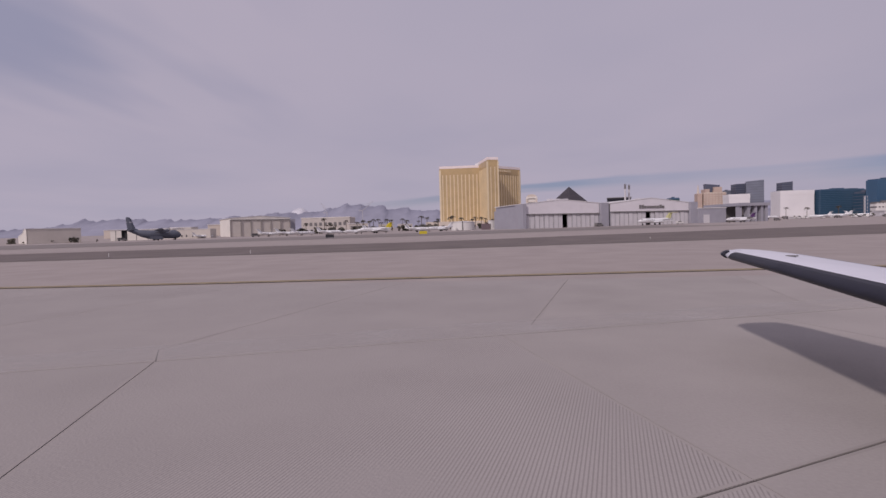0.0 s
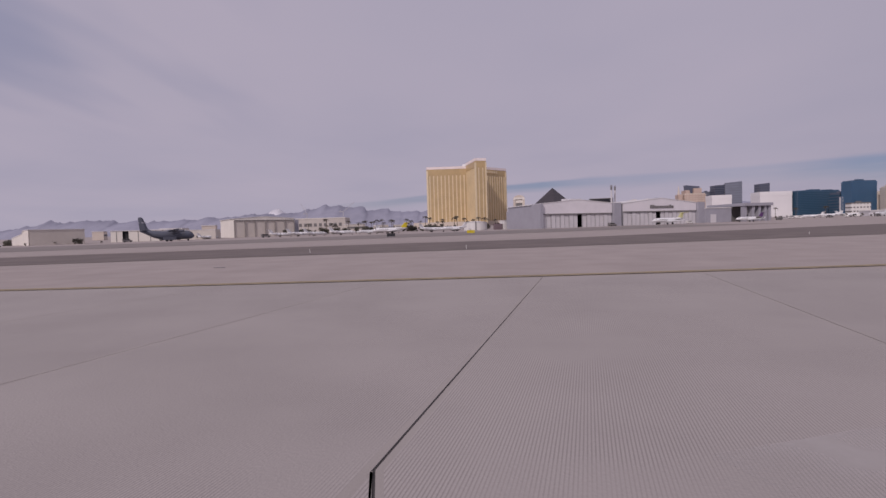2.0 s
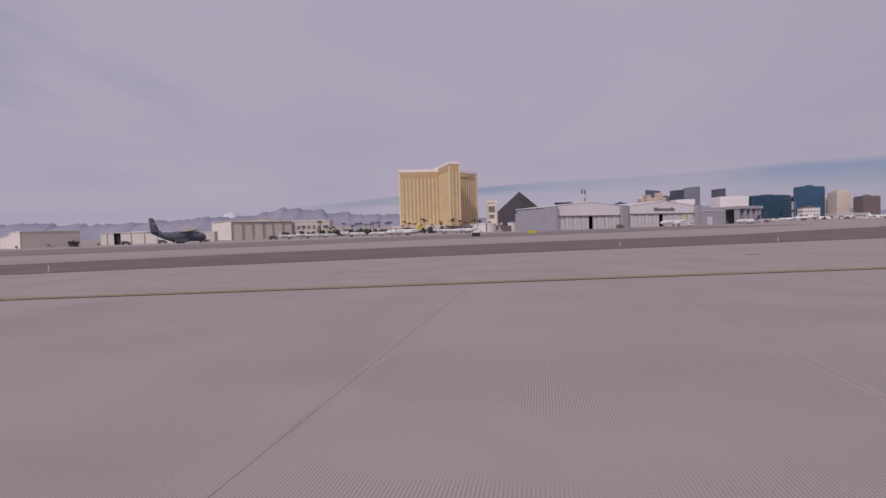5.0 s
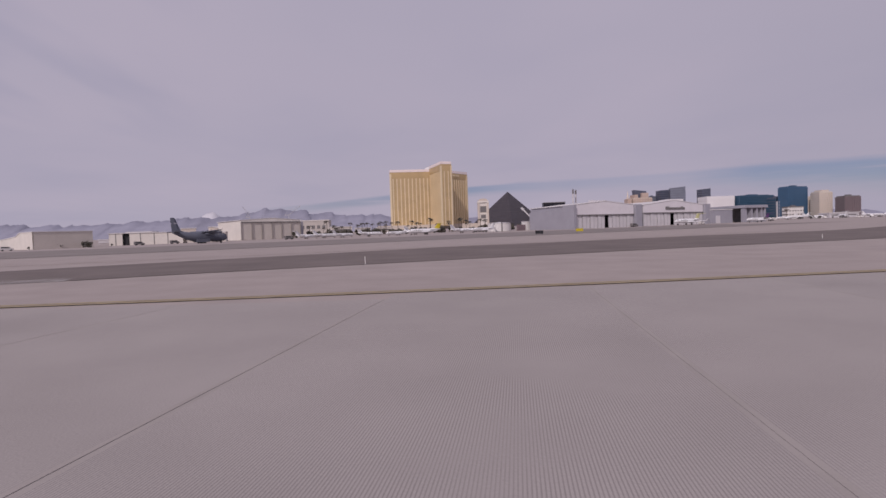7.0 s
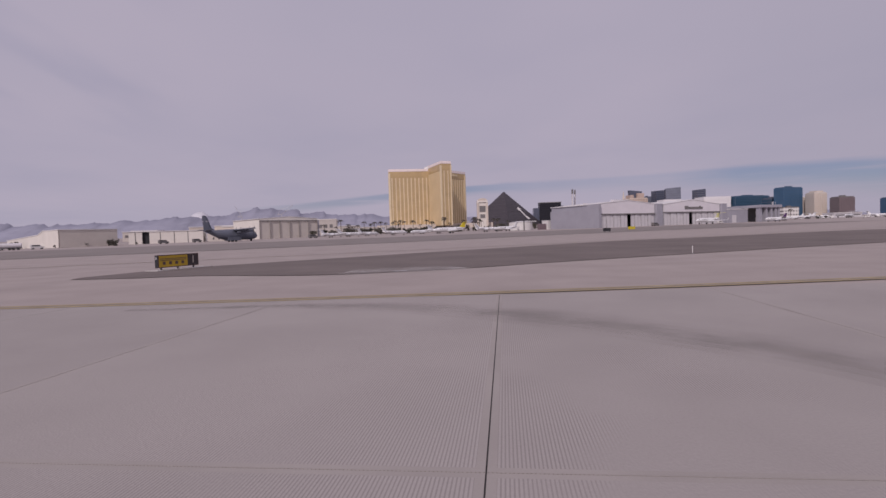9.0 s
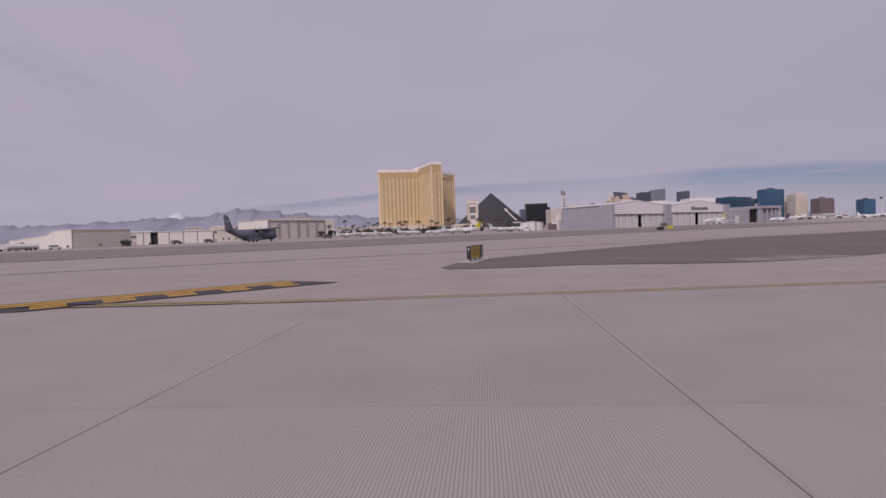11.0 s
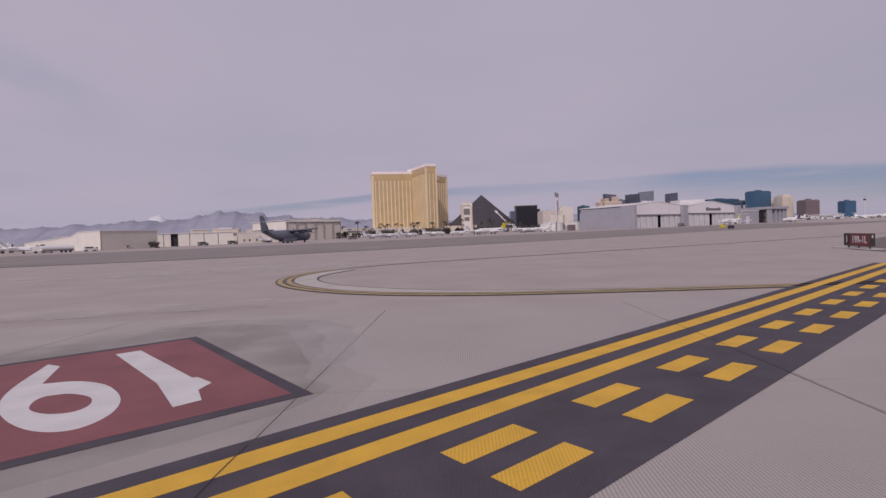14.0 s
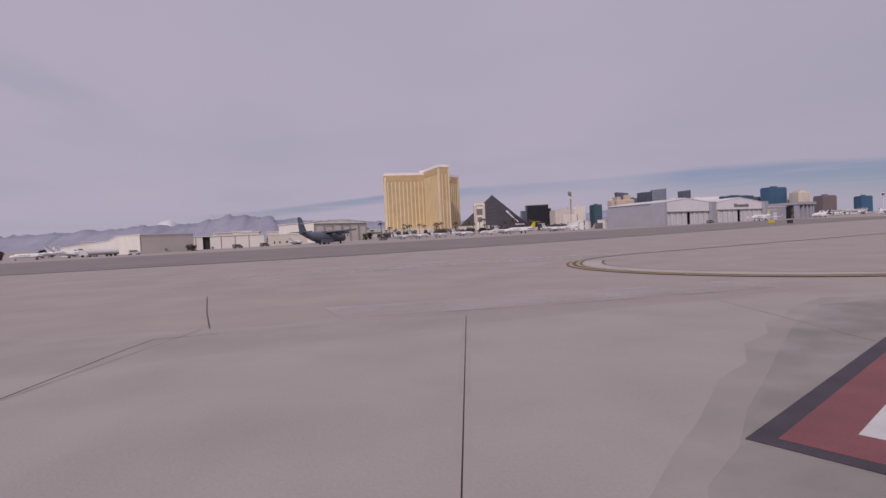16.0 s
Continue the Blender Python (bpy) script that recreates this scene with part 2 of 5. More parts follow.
M["gable_pale"] = material("gable_pale", (0.72, 0.69, 0.72), 0.7, vary=0.05, scale=0.2, fine=2, bump=0.05)
M["gable_tan"] = material("gable_tan", (0.52, 0.475, 0.44), 0.8, vary=0.06, scale=0.2, fine=2, bump=0.05)
M["slate_glass"] = glass("slate_glass", (0.085, 0.095, 0.135), 0.2)
M["grey_band"] = material("grey_band", (0.125, 0.135, 0.175), 0.4, vary=0.05, scale=0.05, fine=1, bump=0)
M["blue_band"] = material("blue_band", (0.06, 0.115, 0.185), 0.35, vary=0.05, scale=0.05, fine=1, bump=0)
M["lemon"] = material("lemon", (0.62, 0.60, 0.30), 0.45, vary=0.04)
M["pad"] = material("pad", (0.50, 0.47, 0.45), 0.9, vary=0.1, scale=1.0, fine=20)


def grooved(m, groove_colour, share=0.42):
    """Fine sawn grooves that are worn away in patches, cut into a surface."""
    t = m.node_tree
    b = t.nodes["Principled BSDF"]
    geo = t.nodes.new("ShaderNodeNewGeometry")
    turn = t.nodes.new("ShaderNodeMapping")
    turn.inputs["Rotation"].default_value = (0, 0, radians(14.2))
    wave = t.nodes.new("ShaderNodeTexWave")
    wave.bands_direction = "X"
    wave.inputs["Scale"].default_value, wave.inputs["Distortion"].default_value = 9.4, 0.2
    wave.inputs["Detail"].default_value, wave.inputs["Detail Scale"].default_value = 1.0, 0.4
    worn = t.nodes.new("ShaderNodeTexNoise")
    worn.inputs["Scale"].default_value, worn.inputs["Detail"].default_value = 0.30, 4
    t.links.new(geo.outputs["Position"], turn.inputs["Vector"])
    t.links.new(turn.outputs["Vector"], wave.inputs["Vector"])
    t.links.new(geo.outputs["Position"], worn.inputs["Vector"])
    cut = t.nodes.new("ShaderNodeMapRange")
    cut.inputs["From Min"].default_value, cut.inputs["From Max"].default_value = 0.40, 0.50
    t.links.new(worn.outputs["Fac"], cut.inputs["Value"])
    deep = t.nodes.new("ShaderNodeMapRange")
    deep.inputs["From Min"].default_value, deep.inputs["From Max"].default_value = 0.52, 0.88
    t.links.new(wave.outputs["Fac"], deep.inputs["Value"])
    groove = t.nodes.new("ShaderNodeMath")
    groove.operation = "MULTIPLY"
    t.links.new(deep.outputs[0], groove.inputs[0])
    t.links.new(cut.outputs[0], groove.inputs[1])
    # the groove lines are tinted with a colour of their own
    groove_mix = t.nodes.new("ShaderNodeMix")
    groove_mix.data_type = "RGBA"
    half = t.nodes.new("ShaderNodeMath")
    half.operation, half.inputs[1].default_value = "MULTIPLY", share
    t.links.new(groove.outputs[0], half.inputs[0])
    t.links.new(half.outputs[0], groove_mix.inputs["Factor"])
    # the lands between the grooves are made a little paler to balance the tone
    land = t.nodes.new("ShaderNodeMath")
    land.operation = "SUBTRACT"
    t.links.new(cut.outputs[0], land.inputs[0])
    t.links.new(groove.outputs[0], land.inputs[1])
    pale = t.nodes.new("ShaderNodeMix")
    pale.data_type, pale.blend_type = "RGBA", "MULTIPLY"
    pale.inputs["B"].default_value = (1.0 + 0.3 * share, 1.0 + 0.3 * share, 1.0 + 0.3 * share, 1)
    t.links.new(land.outputs[0], pale.inputs["Factor"])
    old = b.inputs["Base Color"].links[0].from_socket
    t.links.new(old, pale.inputs["A"])
    t.links.new(pale.outputs["Result"], groove_mix.inputs["A"])
    groove_mix.inputs["B"].default_value = (*groove_colour, 1)
    t.links.new(groove_mix.outputs["Result"], b.inputs["Base Color"])
    bump = t.nodes.new("ShaderNodeBump")
    bump.invert = True
    bump.inputs["Strength"].default_value, bump.inputs["Distance"].default_value = 0.35, 0.004
    t.links.new(groove.outputs[0], bump.inputs["Height"])
    t.links.new(b.inputs["Normal"].links[0].from_socket, bump.inputs["Normal"])
    t.links.new(bump.outputs["Normal"], b.inputs["Normal"])
    return m


M["slab"] = grooved(material("slab", (0.336, 0.305, 0.292), 0.9, vary=0.08, scale=0.35, fine=30, bump=0.3, piece=0.16), (0.13, 0.115, 0.11), 0.30)
grooved(M["paint_yellow"], (0.42, 0.25, 0.04), 0.3)
grooved(M["paint_black"], (0.085, 0.078, 0.09), 0.3)
M["slab_plain"] = material("slab_plain", (0.345, 0.313, 0.297), 0.9, vary=0.09, scale=0.5, fine=26, bump=0.25, piece=0.14)
M["slab_edge"] = material("slab_edge", (0.338, 0.306, 0.288), 0.85, vary=0.07, scale=0.8, fine=40, bump=0.15, piece=0.10)


def veil(name, color, cover, scale):
    """A thin uneven film: rubber, damp or dust through which the pavement still shows."""
    m = bpy.data.materials.new(name)
    m.use_nodes = True
    t = m.node_tree
    t.nodes.clear()
    out, mix = t.nodes.new("ShaderNodeOutputMaterial"), t.nodes.new("ShaderNodeMixShader")
    clear, film = t.nodes.new("ShaderNodeBsdfTransparent"), t.nodes.new("ShaderNodeBsdfDiffuse")
    film.inputs["Color"].default_value = (*color, 1)
    geo, n, r = t.nodes.new("ShaderNodeNewGeometry"), t.nodes.new("ShaderNodeTexNoise"), t.nodes.new("ShaderNodeMapRange")
    n.inputs["Scale"].default_value, n.inputs["Detail"].default_value = scale, 5
    r.inputs["From Min"].default_value, r.inputs["From Max"].default_value = 0.28, 0.68
    r.inputs["To Min"].default_value, r.inputs["To Max"].default_value = 0.0, cover
    t.links.new(geo.outputs["Position"], n.inputs["Vector"])
    t.links.new(n.outputs["Fac"], r.inputs["Value"])
    t.links.new(r.outputs[0], mix.inputs[0])
    t.links.new(clear.outputs[0], mix.inputs[1])
    t.links.new(film.outputs[0], mix.inputs[2])
    t.links.new(mix.outputs[0], out.inputs[0])
    return m


M["stain"] = veil("stain", (0.10, 0.09, 0.09), 0.30, 1.6)
M["stain_thin"] = veil("stain_thin", (0.12, 0.11, 0.105), 0.075, 0.8)
M["stain_faint"] = veil("stain_faint", (0.12, 0.11, 0.105), 0.06, 0.8)
M["pale_concrete"] = material("pale_concrete", (0.43, 0.395, 0.365), 0.9, vary=0.12, scale=0.8, fine=20, bump=0.2)
M["frame_brown"] = material("frame_brown", (0.33, 0.30, 0.28), 0.7)
M["rail_grey"] = material("rail_grey", (0.44, 0.43, 0.45), 0.7)
M["paint_worn"] = material("paint_worn", (0.262, 0.235, 0.218), 0.9, vary=0.22, scale=1.2, fine=20, bump=0.2)
M["washed"] = veil("washed", (0.225, 0.22, 0.203), 0.17, 0.7)
M["dust"] = veil("dust", (0.58, 0.55, 0.54), 0.45, 0.6)
M["green_glass"] = glass("green_glass", (0.04, 0.085, 0.085), 0.3, spec=0.4)

M["parapet_pink"] = material("parapet_pink", (0.84, 0.74, 0.72), 0.6, vary=0.06, scale=0.1, fine=1)
M["paint_fresh_yellow"] = material("paint_fresh_yellow", (0.37, 0.28, 0.13), 0.8, vary=0.25, scale=2.0, fine=30, bump=0.2)
M["paint_fresh_black"] = material("paint_fresh_black", (0.11, 0.1, 0.1), 0.85, vary=0.22, scale=1.2, fine=20, bump=0.2)
M["white_bright"] = material("white_bright", (0.76, 0.74, 0.75), 0.6, vary=0.04, scale=0.05, fine=1)


# ---- building helpers ----
def box(bm, x0, x1, y0, y1, z0, z1):
    v = [bm.verts.new((x, y, z)) for z in (z0, z1) for y in (y0, y1) for x in (x0, x1)]
    for f in ((0, 2, 3, 1), (4, 5, 7, 6), (0, 1, 5, 4), (2, 6, 7, 3), (0, 4, 6, 2), (1, 3, 7, 5)):
        bm.faces.new([v[i] for i in f])
    return bm


def boxes(*rows):
    bm = bmesh.new()
    for r in rows:
        box(bm, *r)
    return bm


def slab_of(points, z0, z1):
    """A flat outline (x, y) given thickness."""
    bm = bmesh.new()
    return extrude_into(bm, [(x, y, z0) for x, y in points], Vector((0, 0, z1 - z0)))


def extrude_into(bm, ring, way):
    a = [bm.verts.new(p) for p in ring]
    b = [bm.verts.new(Vector(p) + Vector(way)) for p in ring]
    n = len(a)
    bm.faces.new(a[::-1])
    bm.faces.new(b)
    for i in range(n):
        bm.faces.new((a[i], a[(i + 1) % n], b[(i + 1) % n], b[i]))
    bmesh.ops.recalc_face_normals(bm, faces=bm.faces)
    return bm


def loft(rings, close=True, caps=True):
    """A skin over rings of points, all of one count."""
    bm = bmesh.new()
    rows = [[bm.verts.new(p) for p in r] for r in rings]
    n = len(rows[0])
    for a, b in zip(rows, rows[1:]):
        for i in range(n if close else n - 1):
            bm.faces.new((a[i], a[(i + 1) % n], b[(i + 1) % n], b[i]))
    if caps and close:
        bm.faces.new(rows[0][::-1])
        bm.faces.new(rows[-1])
    bmesh.ops.recalc_face_normals(bm, faces=bm.faces)
    return bm


def tube(stations, sides=14, squash=1.0):
    """A body along x: stations of (x, z of the middle, radius)."""
    return loft([[(x, squash * r * math.cos(2 * math.pi * k / sides), z + r * math.sin(2 * math.pi * k / sides))
                  for k in range(sides)] for x, z, r in stations])


def drum(r0, r1, z0, z1, sides=32, at=(0, 0)):
    return loft([[(at[0] + r * math.cos(2 * math.pi * k / sides), at[1] + r * math.sin(2 * math.pi * k / sides), z)
                  for k in range(sides)] for r, z in ((r0, z0), (r1, z1))])


def part(name, bm, mat, parent=None, label="", smooth=False, bevel=0.0):
    me = bpy.data.meshes.new(name)
    if bevel:
        bmesh.ops.bevel(bm, geom=list(bm.edges), offset=bevel, segments=1, affect="EDGES")
    bm.to_mesh(me)
    bm.free()
    me.materials.append(M[mat])
    if smooth:
        for p in me.polygons:
            p.use_smooth = True
    ob = new(name, me)
    if parent is not None:
        ob.parent = parent
    if label:
        tagged(ob, label)
    return ob


def thing(name, m, label, category, group="", kind=""):
    ob = new(name)
    ob.matrix_world = m
    ob.empty_display_size = 0.5
    return tagged(ob, label, category, group, kind)


def solid(name, bm, mat, label, category="", group="", kind="", smooth=False):
    return tagged(part(name, bm, mat, None, "", smooth), label, category, group, kind)


def ground_z(y, x=0.0):
    """The field rises gently towards the town, a little more to the north."""
    rise = 0.0045 * min(max(y - 60.0, 0.0), 260.0) + 0.0118 * min(max(y - 320.0, 0.0), 1000.0)
    return rise + 0.0035 * min(max(x + 90.0, -160.0), 330.0) * min(max((y - 60.0) / 200.0, 0.0), 1.0)


def stand(x, y, turn=0.0, size=1.0, wide=None):
    """A pose on the ground, turned and sized; wide: a width of its own."""
    return pose(x, y, ground_z(y, x), 0, 0, turn) @ Matrix.Diagonal((wide or size, size, size, 1))


SITE = 20.5      # degrees by which the northern hangars are turned


# ---- ground ----
def ground_sheet():
    bm = bmesh.new()
    xs = [-5000, -2500, -1200, -600, -250, -170, -90, 0, 80, 160, 240, 400, 600, 1200, 2500, 5000]
    ys = [-1500, -300, -60, 0, 30, 60, 100, 150, 200, 260, 320, 380, 440, 600, 1000, 1320, 2000, 3500, 4900]
    rows = [[bm.verts.new((x, y, ground_z(y, x) - 0.02)) for x in xs] for y in ys]
    for a, b in zip(rows, rows[1:]):
        for i in range(len(xs) - 1):
            bm.faces.new((a[i], a[i + 1], b[i + 1], b[i]))
    return solid("ground", bm, "concrete", "pale worn concrete airfield ground reaching the hills", "ground", kind="structure")


ground = ground_sheet()


def ribbon(points, width, z, lift=0.0):
    """A flat strip of even width along a line of (x, y)."""
    bm = bmesh.new()
    left, right = [], []
    for i, p in enumerate(points):
        a, b = Vector(points[max(i - 1, 0)]), Vector(points[min(i + 1, len(points) - 1)])
        d = (b - a).normalized()
        n = Vector((-d.y, d.x)) * width / 2
        q = Vector(p)
        zz = ground_z(q.y, q.x) + z
        left.append(bm.verts.new((*(q + n), zz)))
        right.append(bm.verts.new((*(q - n), zz)))
    for i in range(len(points) - 1):
        bm.faces.new((left[i], right[i], right[i + 1], left[i + 1]))
    bmesh.ops.recalc_face_normals(bm, faces=bm.faces)
    return bm


def smooth_line(points, steps=6):
    out = []
    p = [Vector(q) for q in points]
    p = [2 * p[0] - p[1]] + p + [2 * p[-1] - p[-2]]
    for i in range(1, len(p) - 2):
        for k in range(steps):
            t = k / steps
            a, b, c, d = p[i - 1], p[i], p[i + 1], p[i + 2]
            out.append(0.5 * (2 * b + (c - a) * t + (2 * a - 5 * b + 4 * c - d) * t * t + (3 * b - a - 3 * c + d) * t ** 3))
    out.append(p[-2])
    return [tuple(q) for q in out]


def sheet_between(low, high, z):
    """A flat sheet between two lines of (x, y), draped on the field."""
    bm = bmesh.new()
    steps = 6
    cols = []
    for (x0, y0), (x1, y1) in zip(low, high):
        cols.append([bm.verts.new((x0 + (x1 - x0) * k / steps, y0 + (y1 - y0) * k / steps,
                                   ground_z(y0 + (y1 - y0) * k / steps, x0 + (x1 - x0) * k / steps) + z)) for k in range(steps + 1)])
    for a, b in zip(cols, cols[1:]):
        for k in range(steps):
            bm.faces.new((a[k], b[k], b[k + 1], a[k + 1]))
    bmesh.ops.recalc_face_normals(bm, faces=bm.faces)
    return bm


band_low = smooth_line([(420, 140), (130, 88), (34, 62), (-8, 51), (-35, 46.5), (-58, 42.5), (-75, 38.8), (-86, 36), (-95, 33.6), (-101, 31.6), (-108, 31.2), (-114, 34.0), (-118, 34.4), (-121.4, 35.2)])
band_high = smooth_line([(420, 230), (130, 142), (34, 104), (-8, 82), (-35, 78), (-58, 72), (-75, 68), (-86, 63), (-95, 58), (-104, 52.5), (-110, 48.5), (-116, 44.6), (-119, 42), (-121.6, 36.6)])
solid("shoulder", sheet_between(band_low, band_high, 0.004), "asphalt_dark", "dark weathered asphalt shoulder with a ragged edge", "asphalt", kind="structure")
solid("runway", sheet_between([(600, 360), (60, 172), (-59, 127), (-101, 106), (-132, 92), (-165, 79), (-250, 72), (-420, 66)],
                              [(600, 470), (60, 268), (-59, 222), (-101, 206), (-132, 196), (-165, 186), (-250, 168), (-420, 150)], 0.02),
      "asphalt_grey", "grey asphalt runway with rubber marks", "runway", kind="structure")

# ---- taxiway slabs ----
JOINTS = [-23.19, -29.32, -35.48, -41.71, -47.89, -54.1, -60.3, -66.5, -72.7, -78.94, -85.27, -91.47, -97.78, -104.1, -110.6, -117.1, -123.6,
          -130.07, -136.42, -142.8, -149.03, -155.32, -161.74, -168.08, -174.4, -180.8, -187.1]
LEAN = 0.252
GAP = 0.0075


def joint_x(j, y):
    return j + (y - 10.0) * LEAN


def clip(ring, a, b, c):
    """The part of a convex outline where a x + b y < c."""
    out = []
    for (x0, y0), (x1, y1) in zip(ring, ring[1:] + ring[:1]):
        d0, d1 = a * x0 + b * y0 - c, a * x1 + b * y1 - c
        if d0 <= 0:
            out.append((x0, y0))
        if d0 * d1 < 0:
            t = d0 / (d0 - d1)
            out.append((x0 + (x1 - x0) * t, y0 + (y1 - y0) * t))
    return out


taxiway = thing("taxiway", pose(0, 0, 0), "pale grooved concrete taxiway slabs with dark sealed joints", "taxiway", kind="structure")


def slab(ring, mat="slab", margin=0.11):
    """One slab: a smooth trowelled margin round a grooved field."""
    if len(ring) < 3:
        return
    bm = slab_of(ring, -0.019, 0.0)
    bm.faces.ensure_lookup_table()
    top = max(bm.faces, key=lambda f: f.calc_center_median().z)
    rim = bmesh.ops.inset_region(bm, faces=[top], thickness=margin)["faces"]
    for f in rim:
        f.material_index = 1
    part("slab", bm, mat, taxiway).data.materials.append(M["slab_edge"])


def joint_gap(j):
    """Half the width of a joint: some are packed with dust, some are newly sealed."""
    return 0.003 if -83 < j < -50 or j < -175 else (0.005 if -144 < j < -135 else GAP)


def between(a, b, y0, y1):
    ga, gb = joint_gap(a), joint_gap(b)
    return [(joint_x(a, y0) + ga, y0 + GAP), (joint_x(b, y0) - gb, y0 + GAP), (joint_x(b, y1) - gb, y1 - GAP), (joint_x(a, y1) + ga, y1 - GAP)]


SPLIT = (0.242, 1.0, -15.6)          # a lengthwise joint, square to the others
for a, b in zip(JOINTS[1:], JOINTS):
    ring = clip(between(a, b, -10.0, 34.0), 0.0, 1.0, 18.8) if a > -90 else clip(between(a, b, -10.0, 36.0), 0.15, 1.0, 5.3)
    kind = "slab" if a > -156 else "slab_plain"
    if -160 < a < -90:
        slab(clip(ring, SPLIT[0], SPLIT[1], SPLIT[2] - GAP), kind)
        slab(clip(ring, -SPLIT[0], -SPLIT[1], -SPLIT[2] - GAP), kind)
    else:
        slab(ring, kind)
# at the start two diagonal joints part two slab patterns
C1, C2 = (-0.311, 1.0, 8.91), (-0.5, 1.0, 2.85)
NEAR = [31.4, 25.6, 19.8, 13.9, 8.0, 2.2, -3.68, -9.43, -15.37, -21.2, -27.0, -32.9]
TIGHT = 0.0035


def near_x(j, y):
    return j - (y - 3.0) * 0.3176


for a, b in zip(NEAR[1:], NEAR):
    ga, gb = (0.008 if -16 < j < -3 else TIGHT for j in (a, b))
    ring = [(near_x(a, -10) + ga, -10), (near_x(b, -10) - gb, -10), (near_x(b, 22) - gb, 22), (near_x(a, 22) + ga, 22)]
    ring = clip(ring, C1[0], C1[1], C1[2] - 0.012)
    ring = clip(ring, -1.0, LEAN, 23.19 + 10.0 * LEAN - GAP) if a < -10 else ring
    slab(clip(ring, -C2[0], -C2[1], -C2[2] - 0.013), "slab_plain" if b > 3 else "slab", 0.05)
    slab(clip(ring, C2[0], C2[1], C2[2] - 0.013), "slab_plain" if b > 3 else "slab", 0.05)


def elbow(x, y):
    """A far joint: leans inwards down to an elbow, then out again to the diagonal joint."""
    return [(x + 0.45, 8.91 + 0.311 * (x + 0.45) + 0.012), (x, y), (x + 0.2451 * (18.8 - y), 18.8)]


FAR = [[(31.6, 18.75), (31.7, 18.78), (31.75, 18.8)], elbow(20.1, 17.2), elbow(13.7, 12.4 + 1.75), elbow(7.3, 12.2), elbow(0.9, 10.0), elbow(-5.5, 8.1), elbow(-11.96, 6.3), elbow(-18.33, 4.75),
       [(-24.62, 1.27), (-24.905, 3.15), (joint_x(-23.19, 18.8), 18.8)]]
for k, (b, a) in enumerate(zip(FAR, FAR[1:])):
    g = 0.003 if k < 4 else (0.007 if k < 6 else 0.010)
    slab([(x + g, y) for x, y in a] + [(x - g, y) for x, y in b[::-1]], "slab_plain" if k < 4 else "slab", 0.07)
# where that last joint breaks away from the line of the others, the slab beside it has a small toe
slab([(joint_x(-23.19, 1.02) - GAP, 1.02), (-24.64, 1.26), (-24.915, 3.13), (joint_x(-23.19, 3.13) - GAP, 3.13)], "slab", 0.03)
part("joint_sealant", slab_of([(joint_x(-187.1, -10), -10), (34, -10), (31.3, 18.7), (joint_x(-85.27, 18.7), 18.7), (-83.35, 17.6), (-181.48, 32.32)], -0.0195, -0.011), "sealant", taxiway)

# ---- painted markings ----
EDGE = smooth_line([(60, 24.6), (30, 22.6), (0, 20.6), (-16, 19.6), (-36, 19.3), (-58, 19.4), (-76, 19.5), (-90, 20.0), (-101, 20.9), (-113, 22.4), (-126, 24.6), (-136, 27.0),
                    (-143, 28.7), (-148, 30.3), (-151.4, 32.6), (-153.6, 36.0), (-154.4, 39.6), (-153.9, 43.0), (-151.6, 46.8), (-147.5, 49.6), (-141, 51.6), (-130, 54.6), (-112, 59.6), (-70, 71), (0, 92)])


def shifted(line, d):
    out = []
    for i, p in enumerate(line):
        a, b = Vector(line[max(i - 1, 0)]), Vector(line[min(i + 1, len(line) - 1)])
        w = (b - a).normalized()
        out.append((p[0] - w.y * d, p[1] + w.x * d))
    return out


TIP = min(range(len(EDGE)), key=lambda i: EDGE[i][0]) + 10
FAR_EDGE, EDGE = EDGE[TIP:], EDGE[:TIP + 1]
edge_line = thing("taxi_edge_line", pose(0, 0, 0), "faded double yellow edge line curving round the island", "marking", kind="structure")
TURN = next(i for i, p in enumerate(EDGE) if p[0] < -128)
part("border", ribbon(EDGE[:TURN + 1], 0.66, 0.003), "paint_worn", edge_line)
part("curved_border", ribbon(EDGE[TURN:], 0.80, 0.003), "paint_fresh_black", edge_line)
part("far_border", ribbon(FAR_EDGE, 0.40, 0.003), "paint_worn", edge_line)
part("far_stripe", ribbon(FAR_EDGE, 0.14, 0.007), "paint_old_yellow", edge_line)
for d in (-0.2, 0.2):
    part("stripe", ribbon(shifted(EDGE, d)[:TURN + 1], 0.2, 0.007), "paint_old_yellow", edge_line)
    part("curved_stripe", ribbon(shifted(EDGE, d)[TURN:], 0.2, 0.007), "paint_fresh_yellow", edge_line)

# inside the bend a pale wedge and a thin dark inner line
BEND = next(i for i, p in enumerate(EDGE) if p[0] < -142.5)
inner = [shifted(EDGE, -0.55 - 0.95 * min(1.0, k / 12))[k + BEND] for k in range(len(EDGE) - BEND)]
outer = shifted(EDGE, -0.44)[BEND:]
part("pale_wedge", sheet_between(outer, inner, 0.003), "pale_concrete", edge_line)
part("inner_line", ribbon(inner, 0.10, 0.005), "paint_fresh_black", edge_line)

